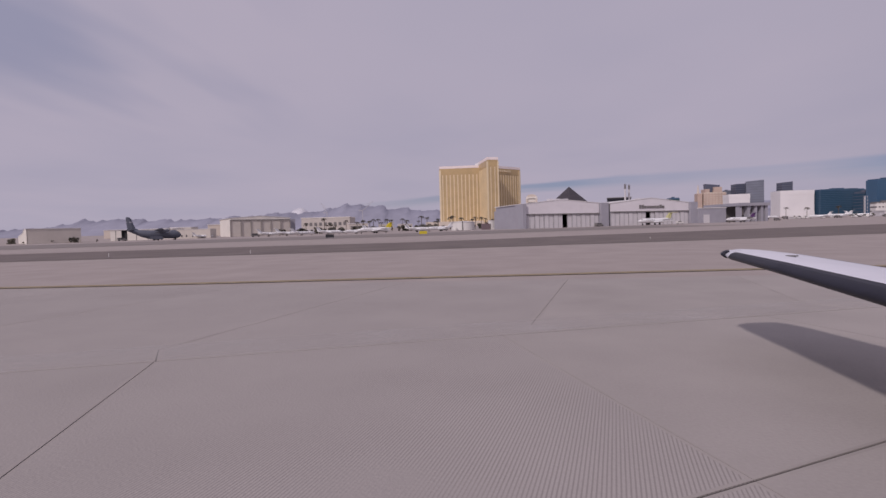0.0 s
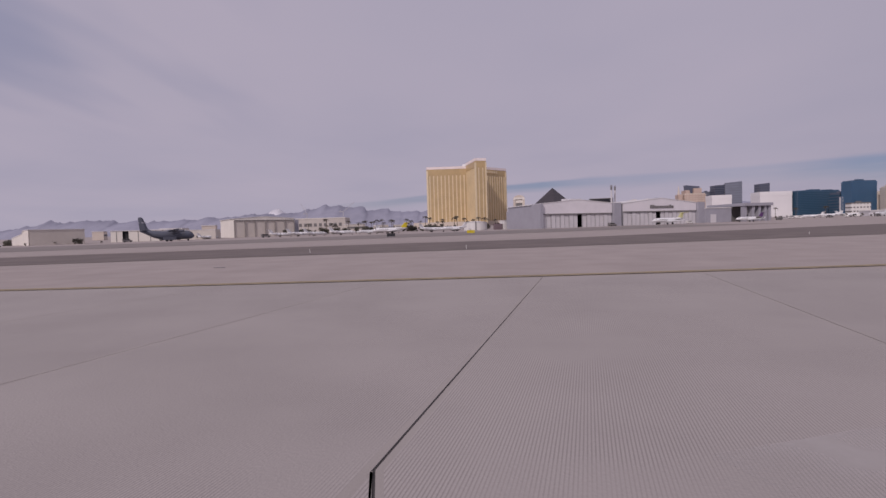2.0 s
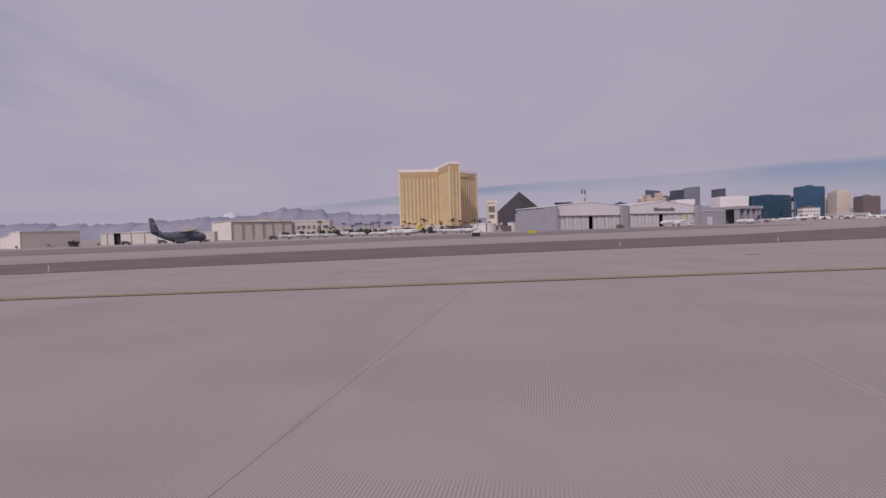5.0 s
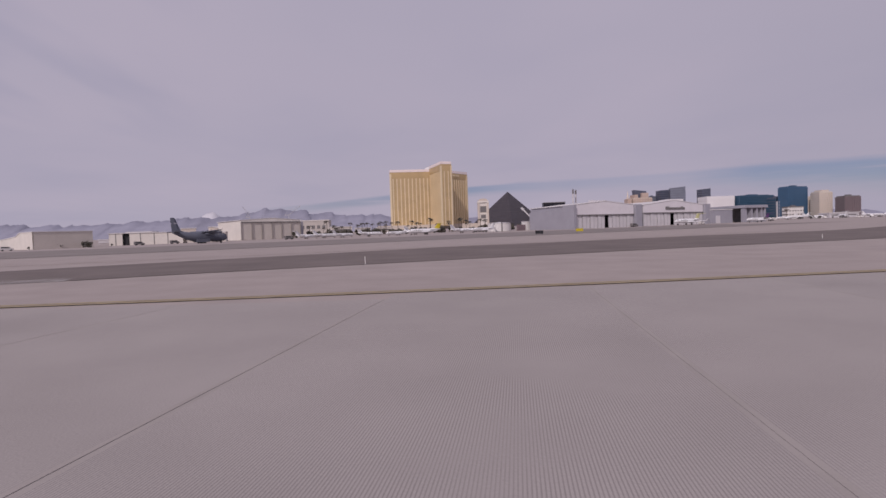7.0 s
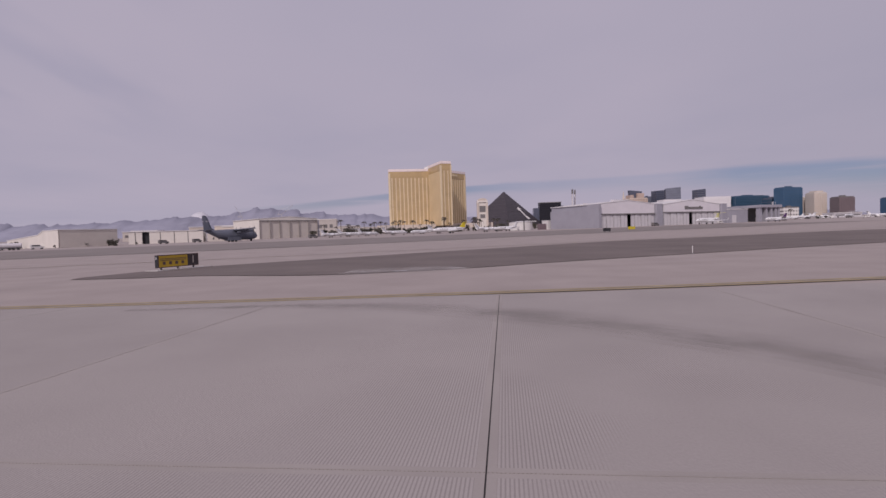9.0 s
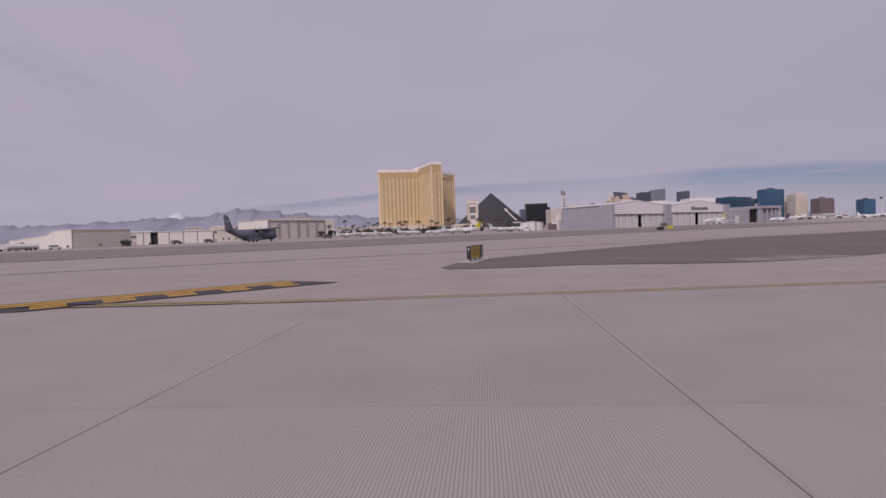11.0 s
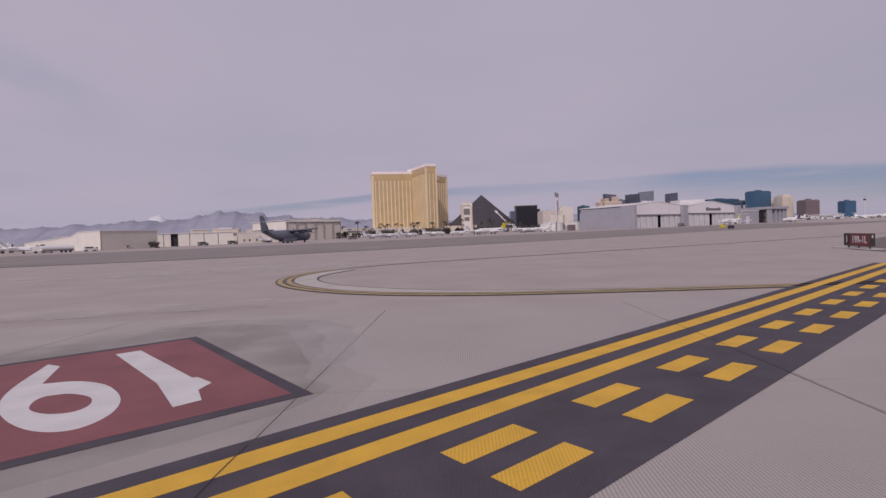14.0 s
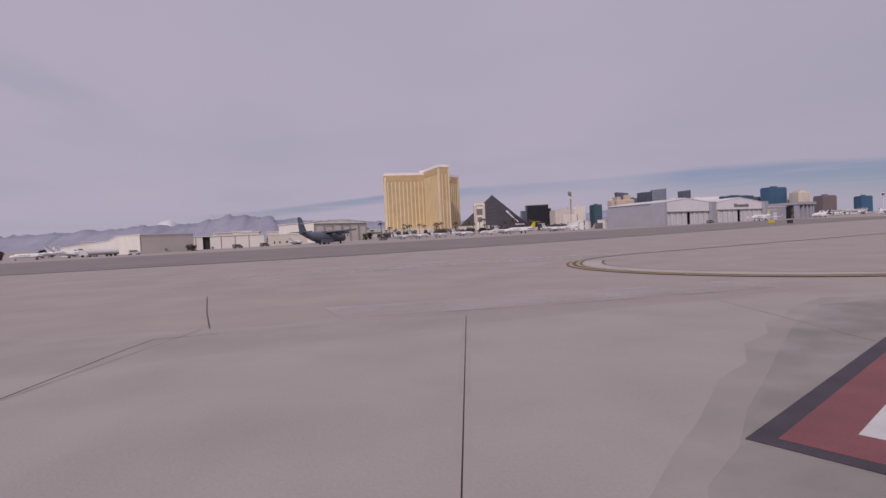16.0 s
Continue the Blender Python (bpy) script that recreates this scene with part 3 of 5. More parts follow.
# hold line: two solid and two broken stripes on a black field
HOLD = Vector((-151.17, 19.12, 0))
hold_line = thing("hold_line", pose(HOLD.x, HOLD.y, 0.004, 0, 0, 28.12), "bright yellow solid and broken hold stripes on black paint", "marking", kind="structure")
part("black_field", slab_of([(-15, -1.3), (26.9, -1.3), (25.6, 1.5), (-15, 1.5)], 0, 0.003), "paint_black", hold_line)
for y in (0.305, 0.915):
    part("solid_stripe", slab_of([(-15, y), (25.7, y), (25.6, y + 0.305), (-15, y + 0.305)], 0.003, 0.006), "paint_yellow", hold_line)
for y in (0.0, -0.61):
    for k in range(-8, 14):
        d = slab_of([(0, y - 0.305), (0.93, y - 0.305), (0.93, y), (0, y)], 0.003, 0.006)
        o = part("dash", d, "paint_yellow", hold_line)
        o.location.x = 1.88 * k

# red hold sign painted on the concrete; its letters are read from the far side
red_sign = thing("painted_hold_sign", pose(-152.56, 21.30, 0.004, 0, 0, 207.9) @ Matrix.Diagonal((1.069, 1.09, 1, 1)),
                 "red painted hold sign with white runway numbers on concrete", "marking", kind="structure")


def glyph(name, rings, z0=0.006):
    """A painted letter: outline (u, v), u along the reading direction, v down from the letter's head."""
    cu = bpy.data.curves.new(name, "CURVE")
    cu.dimensions, cu.fill_mode, cu.extrude = "2D", "BOTH", 0.0015
    for r in rings:
        sp = cu.splines.new("POLY")
        sp.points.add(len(r) - 1)
        for p, (u, v) in zip(sp.points, r):
            p.co = (u, -v, 0, 1)
        sp.use_cyclic_u = True
    o = new(name, cu)
    me = bpy.data.meshes.new_from_object(o)
    bpy.data.objects.remove(o)
    me.materials.clear()
    me.materials.append(M["paint_white"])
    ob = new(name, me)
    ob.parent, ob.location = red_sign, (0, 0, z0)
    return ob


def rounded(ring, sharp=()):
    """A closed outline run smoothly through its points, but for the sharp corners."""
    n = len(ring)
    if not sharp:
        return smooth_line(ring + ring[:2], 5)[:5 * n]
    out = []
    for a, b in zip(sharp, sharp[1:] + [sharp[0] + n]):
        run = [ring[k % n] for k in range(a, b + 1)]
        out += run[:-1] if len(run) < 4 else smooth_line(run, 5)[:-1]
    return out


part("black_border", slab_of([(-0.16, 0.16), (8.05, 0.16), (8.05, -4.72), (-0.16, -4.72)], 0, 0.003), "paint_black", red_sign)
part("red_field", slab_of([(0.02, -0.02), (7.88, -0.02), (7.88, -4.54), (0.02, -4.54)], 0.003, 0.006), "paint_red", red_sign)
glyph("numeral_one", [[(0.86, 4.12), (1.22, 4.12), (1.08, 1.68), (1.15, 0.5), (0.85, 0.53), (0.77, 0.98), (0.56, 1.18), (0.62, 1.6), (0.68, 1.62)]])
glyph("numeral_nine", [rounded([(2.09, 4.12), (1.96, 3.82), (2.2, 2.8), (1.84, 2.6), (1.58, 2.1), (1.52, 1.36), (1.66, 0.8), (1.93, 0.5), (2.18, 0.55), (2.4, 0.88), (2.56, 1.45), (2.61, 2.1), (2.48, 2.9)], [0, 1, 2]),
                       rounded([(2.17, 2.08), (1.96, 1.99), (1.79, 1.64), (1.82, 1.29), (1.98, 1.13), (2.2, 1.25), (2.34, 1.58), (2.3, 1.92)])])
glyph("letter_r", [rounded([(3.27, 4.12), (3.02, 4.14), (2.9, 0.52), (3.56, 0.5), (3.8, 0.66), (3.95, 1.06), (3.93, 1.62), (3.79, 2.3), (3.84, 2.55), (3.96, 3.14), (4.0, 4.1), (3.77, 4.15), (3.69, 3.25), (3.58, 2.82), (3.46, 2.68), (3.18, 2.62)], [0, 1, 2, 8, 10, 11, 15]),
                   rounded([(3.22, 2.1), (3.14, 1.08), (3.44, 1.06), (3.63, 1.22), (3.7, 1.56), (3.65, 1.92), (3.52, 2.08)], [0, 1])])
glyph("hyphen", [[(4.32, 2.13), (4.34, 2.5), (5.08, 2.5), (5.07, 2.12)]])
glyph("numeral_one", [[(6.05, 4.12), (5.7, 4.12), (5.48, 1.62), (5.42, 1.6), (5.36, 1.18), (5.56, 0.98), (5.64, 0.53), (5.94, 0.5), (5.9, 1.68)]])
glyph("letter_l", [[(7.38, 4.14), (6.4, 4.14), (6.2, 0.55), (6.46, 0.52), (6.62, 3.54), (7.36, 3.54)]])


# hairline cracks that run on through the paint
cracks = thing("cracks", pose(0, 0, 0), "fine dark joint cracks showing through the paint", "crack", kind="structure")
for j, y0, y1 in ((-136.42, 26.5, 31.0), (-142.8, 20.8, 26.0), (-149.03, 17.6, 24.0), (-155.32, 14.6, 19.8), (-161.74, 17.5, 23.5)):
    part("crack", ribbon([(joint_x(j, y0 + (y1 - y0) * k / 8) + 0.012 * math.sin(2.3 * k), y0 + (y1 - y0) * k / 8) for k in range(9)], 0.009, 0.0165), "sealant", cracks)
part("crack", ribbon([(-171.1, 39.0), (-169.9, 34.0), (-168.8, 29.8)], 0.022, -0.008), "sealant", cracks)
part("crack", ribbon([(-168.6, 29.75), (-169.9, 29.7), (-170.1, 28.7), (-170.4, 26.4), (-170.9, 23.0)], 0.018, 0.004), "sealant", cracks)

# rubber, damp and dust on the pavement
marks = thing("pavement_marks", pose(0, 0, 0), "dark damp and pale dusty patches on the concrete", "stain", kind="structure")


def soft_stain(low, high, z, layers=3, film="stain_thin"):
    """A stain that thins out towards both edges: films laid inside one another."""
    low, high = smooth_line(low), smooth_line(high)
    for k in range(layers):
        f = 0.5 * k / layers
        mid = lambda a, b, s: (a[0] + (b[0] - a[0]) * s, a[1] + (b[1] - a[1]) * s)
        part("stain", sheet_between([mid(a, b, f) for a, b in zip(low, high)], [mid(a, b, 1 - f) for a, b in zip(low, high)], z + 0.0015 * k), film, marks)


soft_stain([(-112, 20.6), (-107.4, 19.6), (-103.4, 16.9), (-100.4, 13.0), (-99.2, 10.0), (-98.8, 7.6)], [(-112, 21.1), (-105.4, 20.1), (-101.4, 17.6), (-98.8, 14.0), (-97.6, 10.6), (-97.2, 8.0)], 0.002)
part("stain", sheet_between(smooth_line([(-186, 22.0), (-177, 25.6), (-168, 27.6), (-160, 28.8), (-152, 29.6)]), smooth_line([(-186, 32.0), (-177, 31.4), (-168, 30.0), (-160, 30.8), (-152, 31.0)]), 0.0025), "stain_faint", marks)
# scrubbed grey concrete round the painted sign
WASH = smooth_line([(-164.4, 20.0), (-163.7, 21.1), (-160.5, 23.9), (-157.5, 26.3), (-155.0, 27.6), (-152.8, 26.8), (-152.0, 25.0), (-152.2, 22.5), (-152.5, 20.4), (-159.5, 16.4)], 4)
for k in range(2):
    grow, wash = 1.06 - 0.11 * k, bmesh.new()
    wash.faces.new([wash.verts.new((-157.5 + (x + 157.5) * grow + 0.12 * math.sin(5 * y + k), 22.0 + (y - 22.0) * grow + 0.12 * math.sin(4 * x + 2 * k), 0.0006 + 0.0006 * k)) for x, y in WASH])
    part("washed_patch", wash, "washed", marks)
part("dust", sheet_between([(-154.6, 26.9), (-153.0, 25.6), (-152.4, 22.6)], [(-152.4, 26.6), (-151.6, 25.2), (-151.3, 22.0)], 0.003), "dust", marks)
part("dust", ribbon(smooth_line([(16, 14.6), (6, 11.5), (-4, 8.4), (-12, 5.8), (-22, 2.8)]), 1.1, 0.002), "dust", marks)
part("dust", ribbon([(-50, 9.6), (-44.2, 8.1), (-39.7, 6.8), (-33.1, 4.9)], 0.6, 0.002), "dust", marks)
part("dust", sheet_between([(-172, 46), (-161, 49), (-152, 50), (-144, 50.4)], [(-173, 52), (-162, 55), (-151, 54), (-143, 52.4)], -0.006), "dust", marks)
part("dust", sheet_between(smooth_line([(-168, 48.4), (-160, 48.8), (-154, 48.2), (-147, 49.8)]), smooth_line([(-168, 51.0), (-160, 53.6), (-154, 52.6), (-146, 52.4)]), -0.002), "dust", marks)
part("dust", sheet_between([(-166, 30.6), (-159, 30.2), (-154, 30.2)], [(-166.5, 32.8), (-159, 32.4), (-154, 32.2)], 0.002), "dust", marks)
part("dust", sheet_between([(-47.5, 5.4), (-45, 6.6), (-40, 8.0)], [(-48, 7.6), (-45.5, 8.6), (-40, 9.8)], 0.0035), "dust", marks)
part("dust", sheet_between([(-100.2, 31.2), (-103, 30.8), (-107, 31.0)], [(-101.0, 33.4), (-103.5, 34.4), (-106.4, 33.6)], 0.009), "dust", marks)
# ---- the gold hotel ----
def wing_ring(l, w):
    return [(0, -w / 2), (l, -w / 2), (l, w / 2), (0, w / 2)]


hotel = thing("hotel_tower", pose(2.2, 990.9, 9.9) @ Matrix.Scale(0.723, 4), "tall gold glass hotel tower with three wings and pale fins", "hotel")
HH = 152.0
for ang, length, w, count in ((180, 115, 28, 10), (283, 108, 26, 11), (42, 126, 28, 12)):
    HH = 159.0 if ang == 283 else 152.0
    turn = radians(ang)
    wing = part("wing", slab_of(wing_ring(length, w), 6, HH), "gold", hotel, "gold mirror glass wing")
    wing.rotation_euler.z = turn
    part("crown_band", slab_of([(0, -w / 2 - 0.5), (length + 0.5, -w / 2 - 0.5), (length + 0.5, w / 2 + 0.5), (0, w / 2 + 0.5)], HH - 15, HH - 0.2), "gold_band", wing)
    part("parapet", slab_of([(0, -w / 2 - 0.9), (length + 0.9, -w / 2 - 0.9), (length + 0.9, w / 2 + 0.9), (0, w / 2 + 0.9)], HH, HH + 6.4), "parapet_pink", wing)
    for side in (-1, 1):
        for k in range(count):
            x = 16 + (length - 24) * k / (count - 1)
            part("fin", boxes((x - 14.0 / count, x + 14.0 / count, side * w / 2 - 0.9, side * w / 2 + 0.9, 8, HH - 17)), "gold_pale", wing)
        part("end_fin", boxes((length + 0.0, length + 0.9, side * w / 5 - 1.1, side * w / 5 + 1.1, 8, HH - 17)), "gold_pale", wing)
        part("corner_pier", boxes((length - 4.0, length + 0.9, side * (w / 2) - 1.8, side * (w / 2) + 1.8, 6, HH - 4)), "gold_pale", wing)
HH = 152.0
part("podium", slab_of([(-150, -60), (150, -60), (150, 60), (-150, 60)], -8, 11), "cream", hotel)
part("core_roof", drum(21, 19, HH + 6.4, HH + 12.5, 6), "white", hotel)
for x, y in ((-6, -10), (8, -22), (28, -60)):
    part("roof_mast", drum(0.9, 0.6, HH + 3, HH + 17, 6, (x, y)), "trim", hotel)
bm = bmesh.new()
for k in range(8):
    box(bm, 34 + 7 * k, 38.5 + 7 * k, -17.0, -16.2, HH - 9.0, HH - 4.0)
name_bars = part("name_bars", bm, "gold_pale", hotel)
name_bars.rotation_euler.z = radians(42)

# ---- the black pyramid and what stands by it ----
pyramid = thing("pyramid_hotel", pose(206.5, 1236.9, 9.5, 0, 0, 37) @ Matrix.Scale(0.690, 4), "black glass pyramid hotel with a pale painted figure", "hotel")
PB, PH = 103.0, 127.0
faces = part("glass_skin", loft([[(-PB, -PB, 0), (PB, -PB, 0), (PB, PB, 0), (-PB, PB, 0)], [(-0.5, -0.5, PH), (0.5, -0.5, PH), (0.5, 0.5, PH), (-0.5, 0.5, PH)]]), "pyramid", pyramid)


def on_face(u, h, out=0.6):
    """A point of the pyramid's face that looks along -y: u across, h up."""
    return (u, -PB * (1 - h / PH) - out, h)


bm = bmesh.new()
for ring in ([(14, 60), (22, 62), (34, 34), (24, 36)], [(8, 66), (22, 70), (27, 62), (11, 56)], [(24, 36), (38, 35), (43, 27), (29, 25)]):
    bm.faces.new([bm.verts.new(on_face(u, h)) for u, h in ring])
part("painted_figure", bm, "white", pyramid, "pale slanting painted figure")
bm = bmesh.new()
for k in range(7):
    bm.faces.new([bm.verts.new(on_face(u, h)) for u, h in ((6 + 9 * k, 15), (12 + 9 * k, 15), (12 + 9 * k, 20), (6 + 9 * k, 20))])
part("word_bars", bm, "white", pyramid)
for k in range(1, 9):
    h = PH * k / 9.5
    s = PB * (1 - h / PH) + 0.35
    part("glazing_line", boxes((-s, s, -s - 0.3, -s + 0.3, h, h + 0.3), (-s - 0.3, -s + 0.3, -s, s, h, h + 0.3)), "trim", pyramid)

sign_tower = thing("sign_tower", pose(89.5, 938.8, 7.5, 0, 0, -3) @ Matrix.Scale(0.748, 4), "cream arched sign tower with two dark screens", "sign")
for x in (-11.5, 11.5):
    pier = part("pier", boxes((x - 2.2, x + 2.2, -4, 4, 0, 62)), "cream", sign_tower)
    part("pier_cap", boxes((x - 2.8, x + 2.8, -4.6, 4.6, 62, 64)), "wall_white", pier)
part("header", boxes((-13.5, 13.5, -4.5, 4.5, 64, 68)), "wall_white", sign_tower)
part("arch", extrude_into(bmesh.new(), [(-12, -4, 68), (12, -4, 68)] + [(12 * math.cos(radians(a)), -4, 68 + 6 * math.sin(radians(a))) for a in range(20, 161, 20)], (0, 8, 0)), "cream", sign_tower)
part("backing", boxes((-9.3, 9.3, -2.0, 3.5, 0, 64)), "wall_white", sign_tower)
for x0, x1, z0, z1 in ((-7.5, 7.5, 40, 55), (-6, 6, 25, 34)):
    screen = part("screen", boxes((x0, x1, -2.8, -2.0, z0, z1)), "trim", sign_tower, "dark display screen")
    for z in (z1, z0 - 0.8):
        part("screen_rim", boxes((x0 - 0.8, x1 + 0.8, -2.6, -2.02, z, z + 0.8)), "cream", screen)

black_block = thing("black_block", pose(322.0, 1232.0, 9.5, 0, 0, -12) @ Matrix.Scale(0.83, 4), "black glass hotel block beside the pyramid", "hotel")
part("body", boxes((-33, 30, -20, 20, 0, 68)), "black_glass", black_block)
part("step", boxes((30, 38, -18, 20, 0, 58)), "black_glass", black_block)
part("side_block", boxes((-50, -33, -14, 18, 0, 54)), "slate_glass", black_block, "blue-grey side block")
part("parapet", boxes((-34, 31, -21, 21, 68, 70)), "trim", black_block)
for k in range(9):
    part("floor_line", boxes((-33.3, 30.3, -20.4, -19.9, 6 + 7 * k, 6.5 + 7 * k)), "dark", black_block)

stacks = thing("twin_stacks", pose(241.0, 873.0, 7.6, 0, 0, -35) @ Matrix.Scale(0.735, 4), "pair of slim grey chimney stacks", "chimney")
for dy in (-12.5, 12.5):
    s = part("stack", drum(2.4, 1.9, 0, 84, 12, (0, dy)), "wall_pale", stacks)
    part("dark_top", drum(2.15, 2.05, 74, 85, 12, (0, dy)), "trim", s)
    part("rim", drum(2.5, 2.5, 82.5, 84, 12, (0, dy)), "wall_grey", s)
part("plant_room", boxes((-16, 16, -8, 8, 0, 30)), "wall_tan", stacks)


# ---- skyline towers ----
def tower(name, x, y, w, d, h, mat, label, turn=0.0, floors=10, band="trim", steps=(), fins=0, slant=0.0):
    t = thing(name, pose(x, y, ground_z(y, x) - 4, 0, 0, turn), label, "building")
    floors = round(floors * 1.5)
    shell = boxes((-w / 2, w / 2, -d / 2, d / 2, 0, h))
    for v in shell.verts:
        if v.co.z > 1:
            v.co.z += slant * v.co.x / w
    body = part("body", shell, mat, t)
    if not slant:
        part("roof", boxes((-w / 2 + 1, w / 2 - 1, -d / 2 + 1, d / 2 - 1, h, h + 1.4), (-w / 8, w / 8, -d / 6, d / 6, h + 1.4, h + 3.4)), band, t)
    for k in range(floors):
        z = 0.12 * h + 0.84 * h * k / max(floors - 1, 1)
        part("window_band", boxes((-w / 2 - 0.25, w / 2 + 0.25, -d / 2 - 0.25, d / 2 + 0.25, z, z + 0.84 * h / floors * (0.22 if band == "grey_band" else 0.42))), band, body)
    for k in range(fins):
        fx = -w / 2 + w * (k + 0.5) / fins
        part("pier", boxes((fx - w / fins * 0.18, fx + w / fins * 0.18, -d / 2 - 0.6, -d / 2, 0, h)), mat, body)
    for sx0, sx1, sh in steps:
        part("setback", boxes((sx0, sx1, -d / 2 + 2, d / 2 - 2, h, h + sh)), mat, t)
    return t


tower("office_tower", 520.0, 1021.7, 29.2, 18.4, 73.7, "grey_glass", "pale grey glass tower with a slanted crown", -21.5, 9, "grey_band", slant=2.1)
tower("office_tower", 512.0, 1059.6, 27.0, 18.8, 70.9, "slate_glass", "dark slate glass curved tower block", 2.7, 9, "grey_band", slant=1.3)
tower("office_tower", 497.0, 1085.2, 17.0, 17.4, 58.2, "grey_glass", "low grey glass tower beside a darker one", -3.1, 7, "grey_band")
tower("office_tower", 528.3, 1019.3, 9.8, 12.2, 55.5, "slate_glass", "narrow dark glass tower edge", -3.5, 7, "grey_band")
tower("office_tower", 546.4, 971.1, 19.0, 15.9, 66.0, "slate_glass", "lone dark glass tower with a leaning top", 4.2, 9, "grey_band", slant=1.6)
casino = tower("casino_hotel", 467.3, 1078.6, 41.9, 27.3, 55.1, "salmon", "salmon and cream casino hotel with stepped towers", -3.0, 8, "cream", steps=((-18.2, -10.0, 8.2), (-1.8, 13.6, 11.8)), fins=7)
part("spire", drum(3.2, 0.3, 52, 73, 8, (-28, 0)), "cream", casino)
part("side_tower", boxes((-32, -23, -9, 9, 0, 55)), "salmon", casino)
part("roof_block", extrude_into(bmesh.new(), [(-14, -6, 56.6), (9, -6, 56.6), (12, -6, 71), (-16, -6, 74)], (0, 12, 0)), "slate_glass", casino)
tower("glass_tower", 565.1, 765.0, 41.4, 16.9, 52.2, "blue_glass", "tall blue glass slab tower", 9.6, 12, "blue_band", steps=((3.8, 21.5, 1.2),))
tower("glass_tower", 545.0, 832.9, 70.1, 25.0, 42.7, "teal_glass", "green glass stepped hotel block", 5.8, 9, "blue_band", steps=((-25.0, -8.3, 1.7), (8.3, 25.0, 2.1)))
tower("glass_tower", 557.2, 791.9, 17.5, 19.9, 36.6, "teal_glass", "lower green glass wing with pale floor bands", 5.7, 5, "grey_band")
tower("white_annex", 548.9, 770.6, 9.9, 8.2, 30.1, "white", "slim white stair tower beside the glass block", -4.3, 4, "wall_pale")
tower("white_annex", 553.9, 752.2, 26.5, 12.0, 20.1, "white", "low white arcade block", -4.4, 3, "trim", fins=6)
tower("apartment_tower", 597.7, 745.8, 21.0, 19.3, 41.8, "cream", "cream hotel tower with pale vertical piers", -4.6, 8, "wall_tan", steps=((-5.4, 6.1, 3.9),), fins=7)
tower("apartment_tower", 595.5, 776.4, 19.9, 19.9, 36.2, "cream", "lower cream wing of a hotel tower", -4.5, 7, "wall_tan", fins=5)
tower("brick_tower", 608.9, 710.1, 25.0, 18.1, 32.9, "brick_brown", "brown slab tower with dark window bands", -4.7, 9, "trim", fins=9)
tower("glass_tower", 795.6, 800.0, 23.0, 15.9, 33.0, "blue_glass", "distant small blue glass tower", -5.0, 7, "blue_band")
white_block = tower("white_block", 484.0, 840.5, 48.0, 30.0, 39.0, "white_bright", "plain white block with a stepped white roof", -3.8, 1, "white_bright", steps=((-18.5, -4.0, 2.0), (2.0, 20.1, 3.4)))
tower("white_block", 395.0, 830.0, 30.0, 24.0, 36.0, "white_bright", "low white block with a flat roof", -3.8, 1, "white_bright", steps=((-9.0, 12.0, 2.0),))
tower("pale_block", 287.0, 1009.6, 42.0, 30.0, 35.5, "wall_tan", "tan hotel block with shaded bays", -1.7, 7, "gable_tan", fins=6)
tower("pale_block", 331.0, 1034.3, 30.0, 26.0, 42.9, "wall_white", "off-white block with vertical piers", -2.1, 6, "wall_tan", fins=6)
tower("green_block", 365.5, 1013.2, 17.0, 23.0, 44.0, "green_glass", "small green glass block", -2.5, 5, "blue_band")
control = thing("control_tower", pose(635.8, 640, 6) @ Matrix.Diagonal((0.13, 0.13, 0.18, 1)), "white airport control tower with dark cab", "tower")
part("shaft", drum(8, 6, 0, 140, 10), "wall_pale", control)
part("collar", drum(8, 11, 134, 140, 10), "wall_pale", control)
part("cab", drum(11, 15, 140, 154, 10), "dark", control)
part("cab_roof", drum(15, 5, 154, 160, 10), "wall_pale", control)
part("aerial", drum(0.8, 0.4, 160, 178, 6), "trim", control)


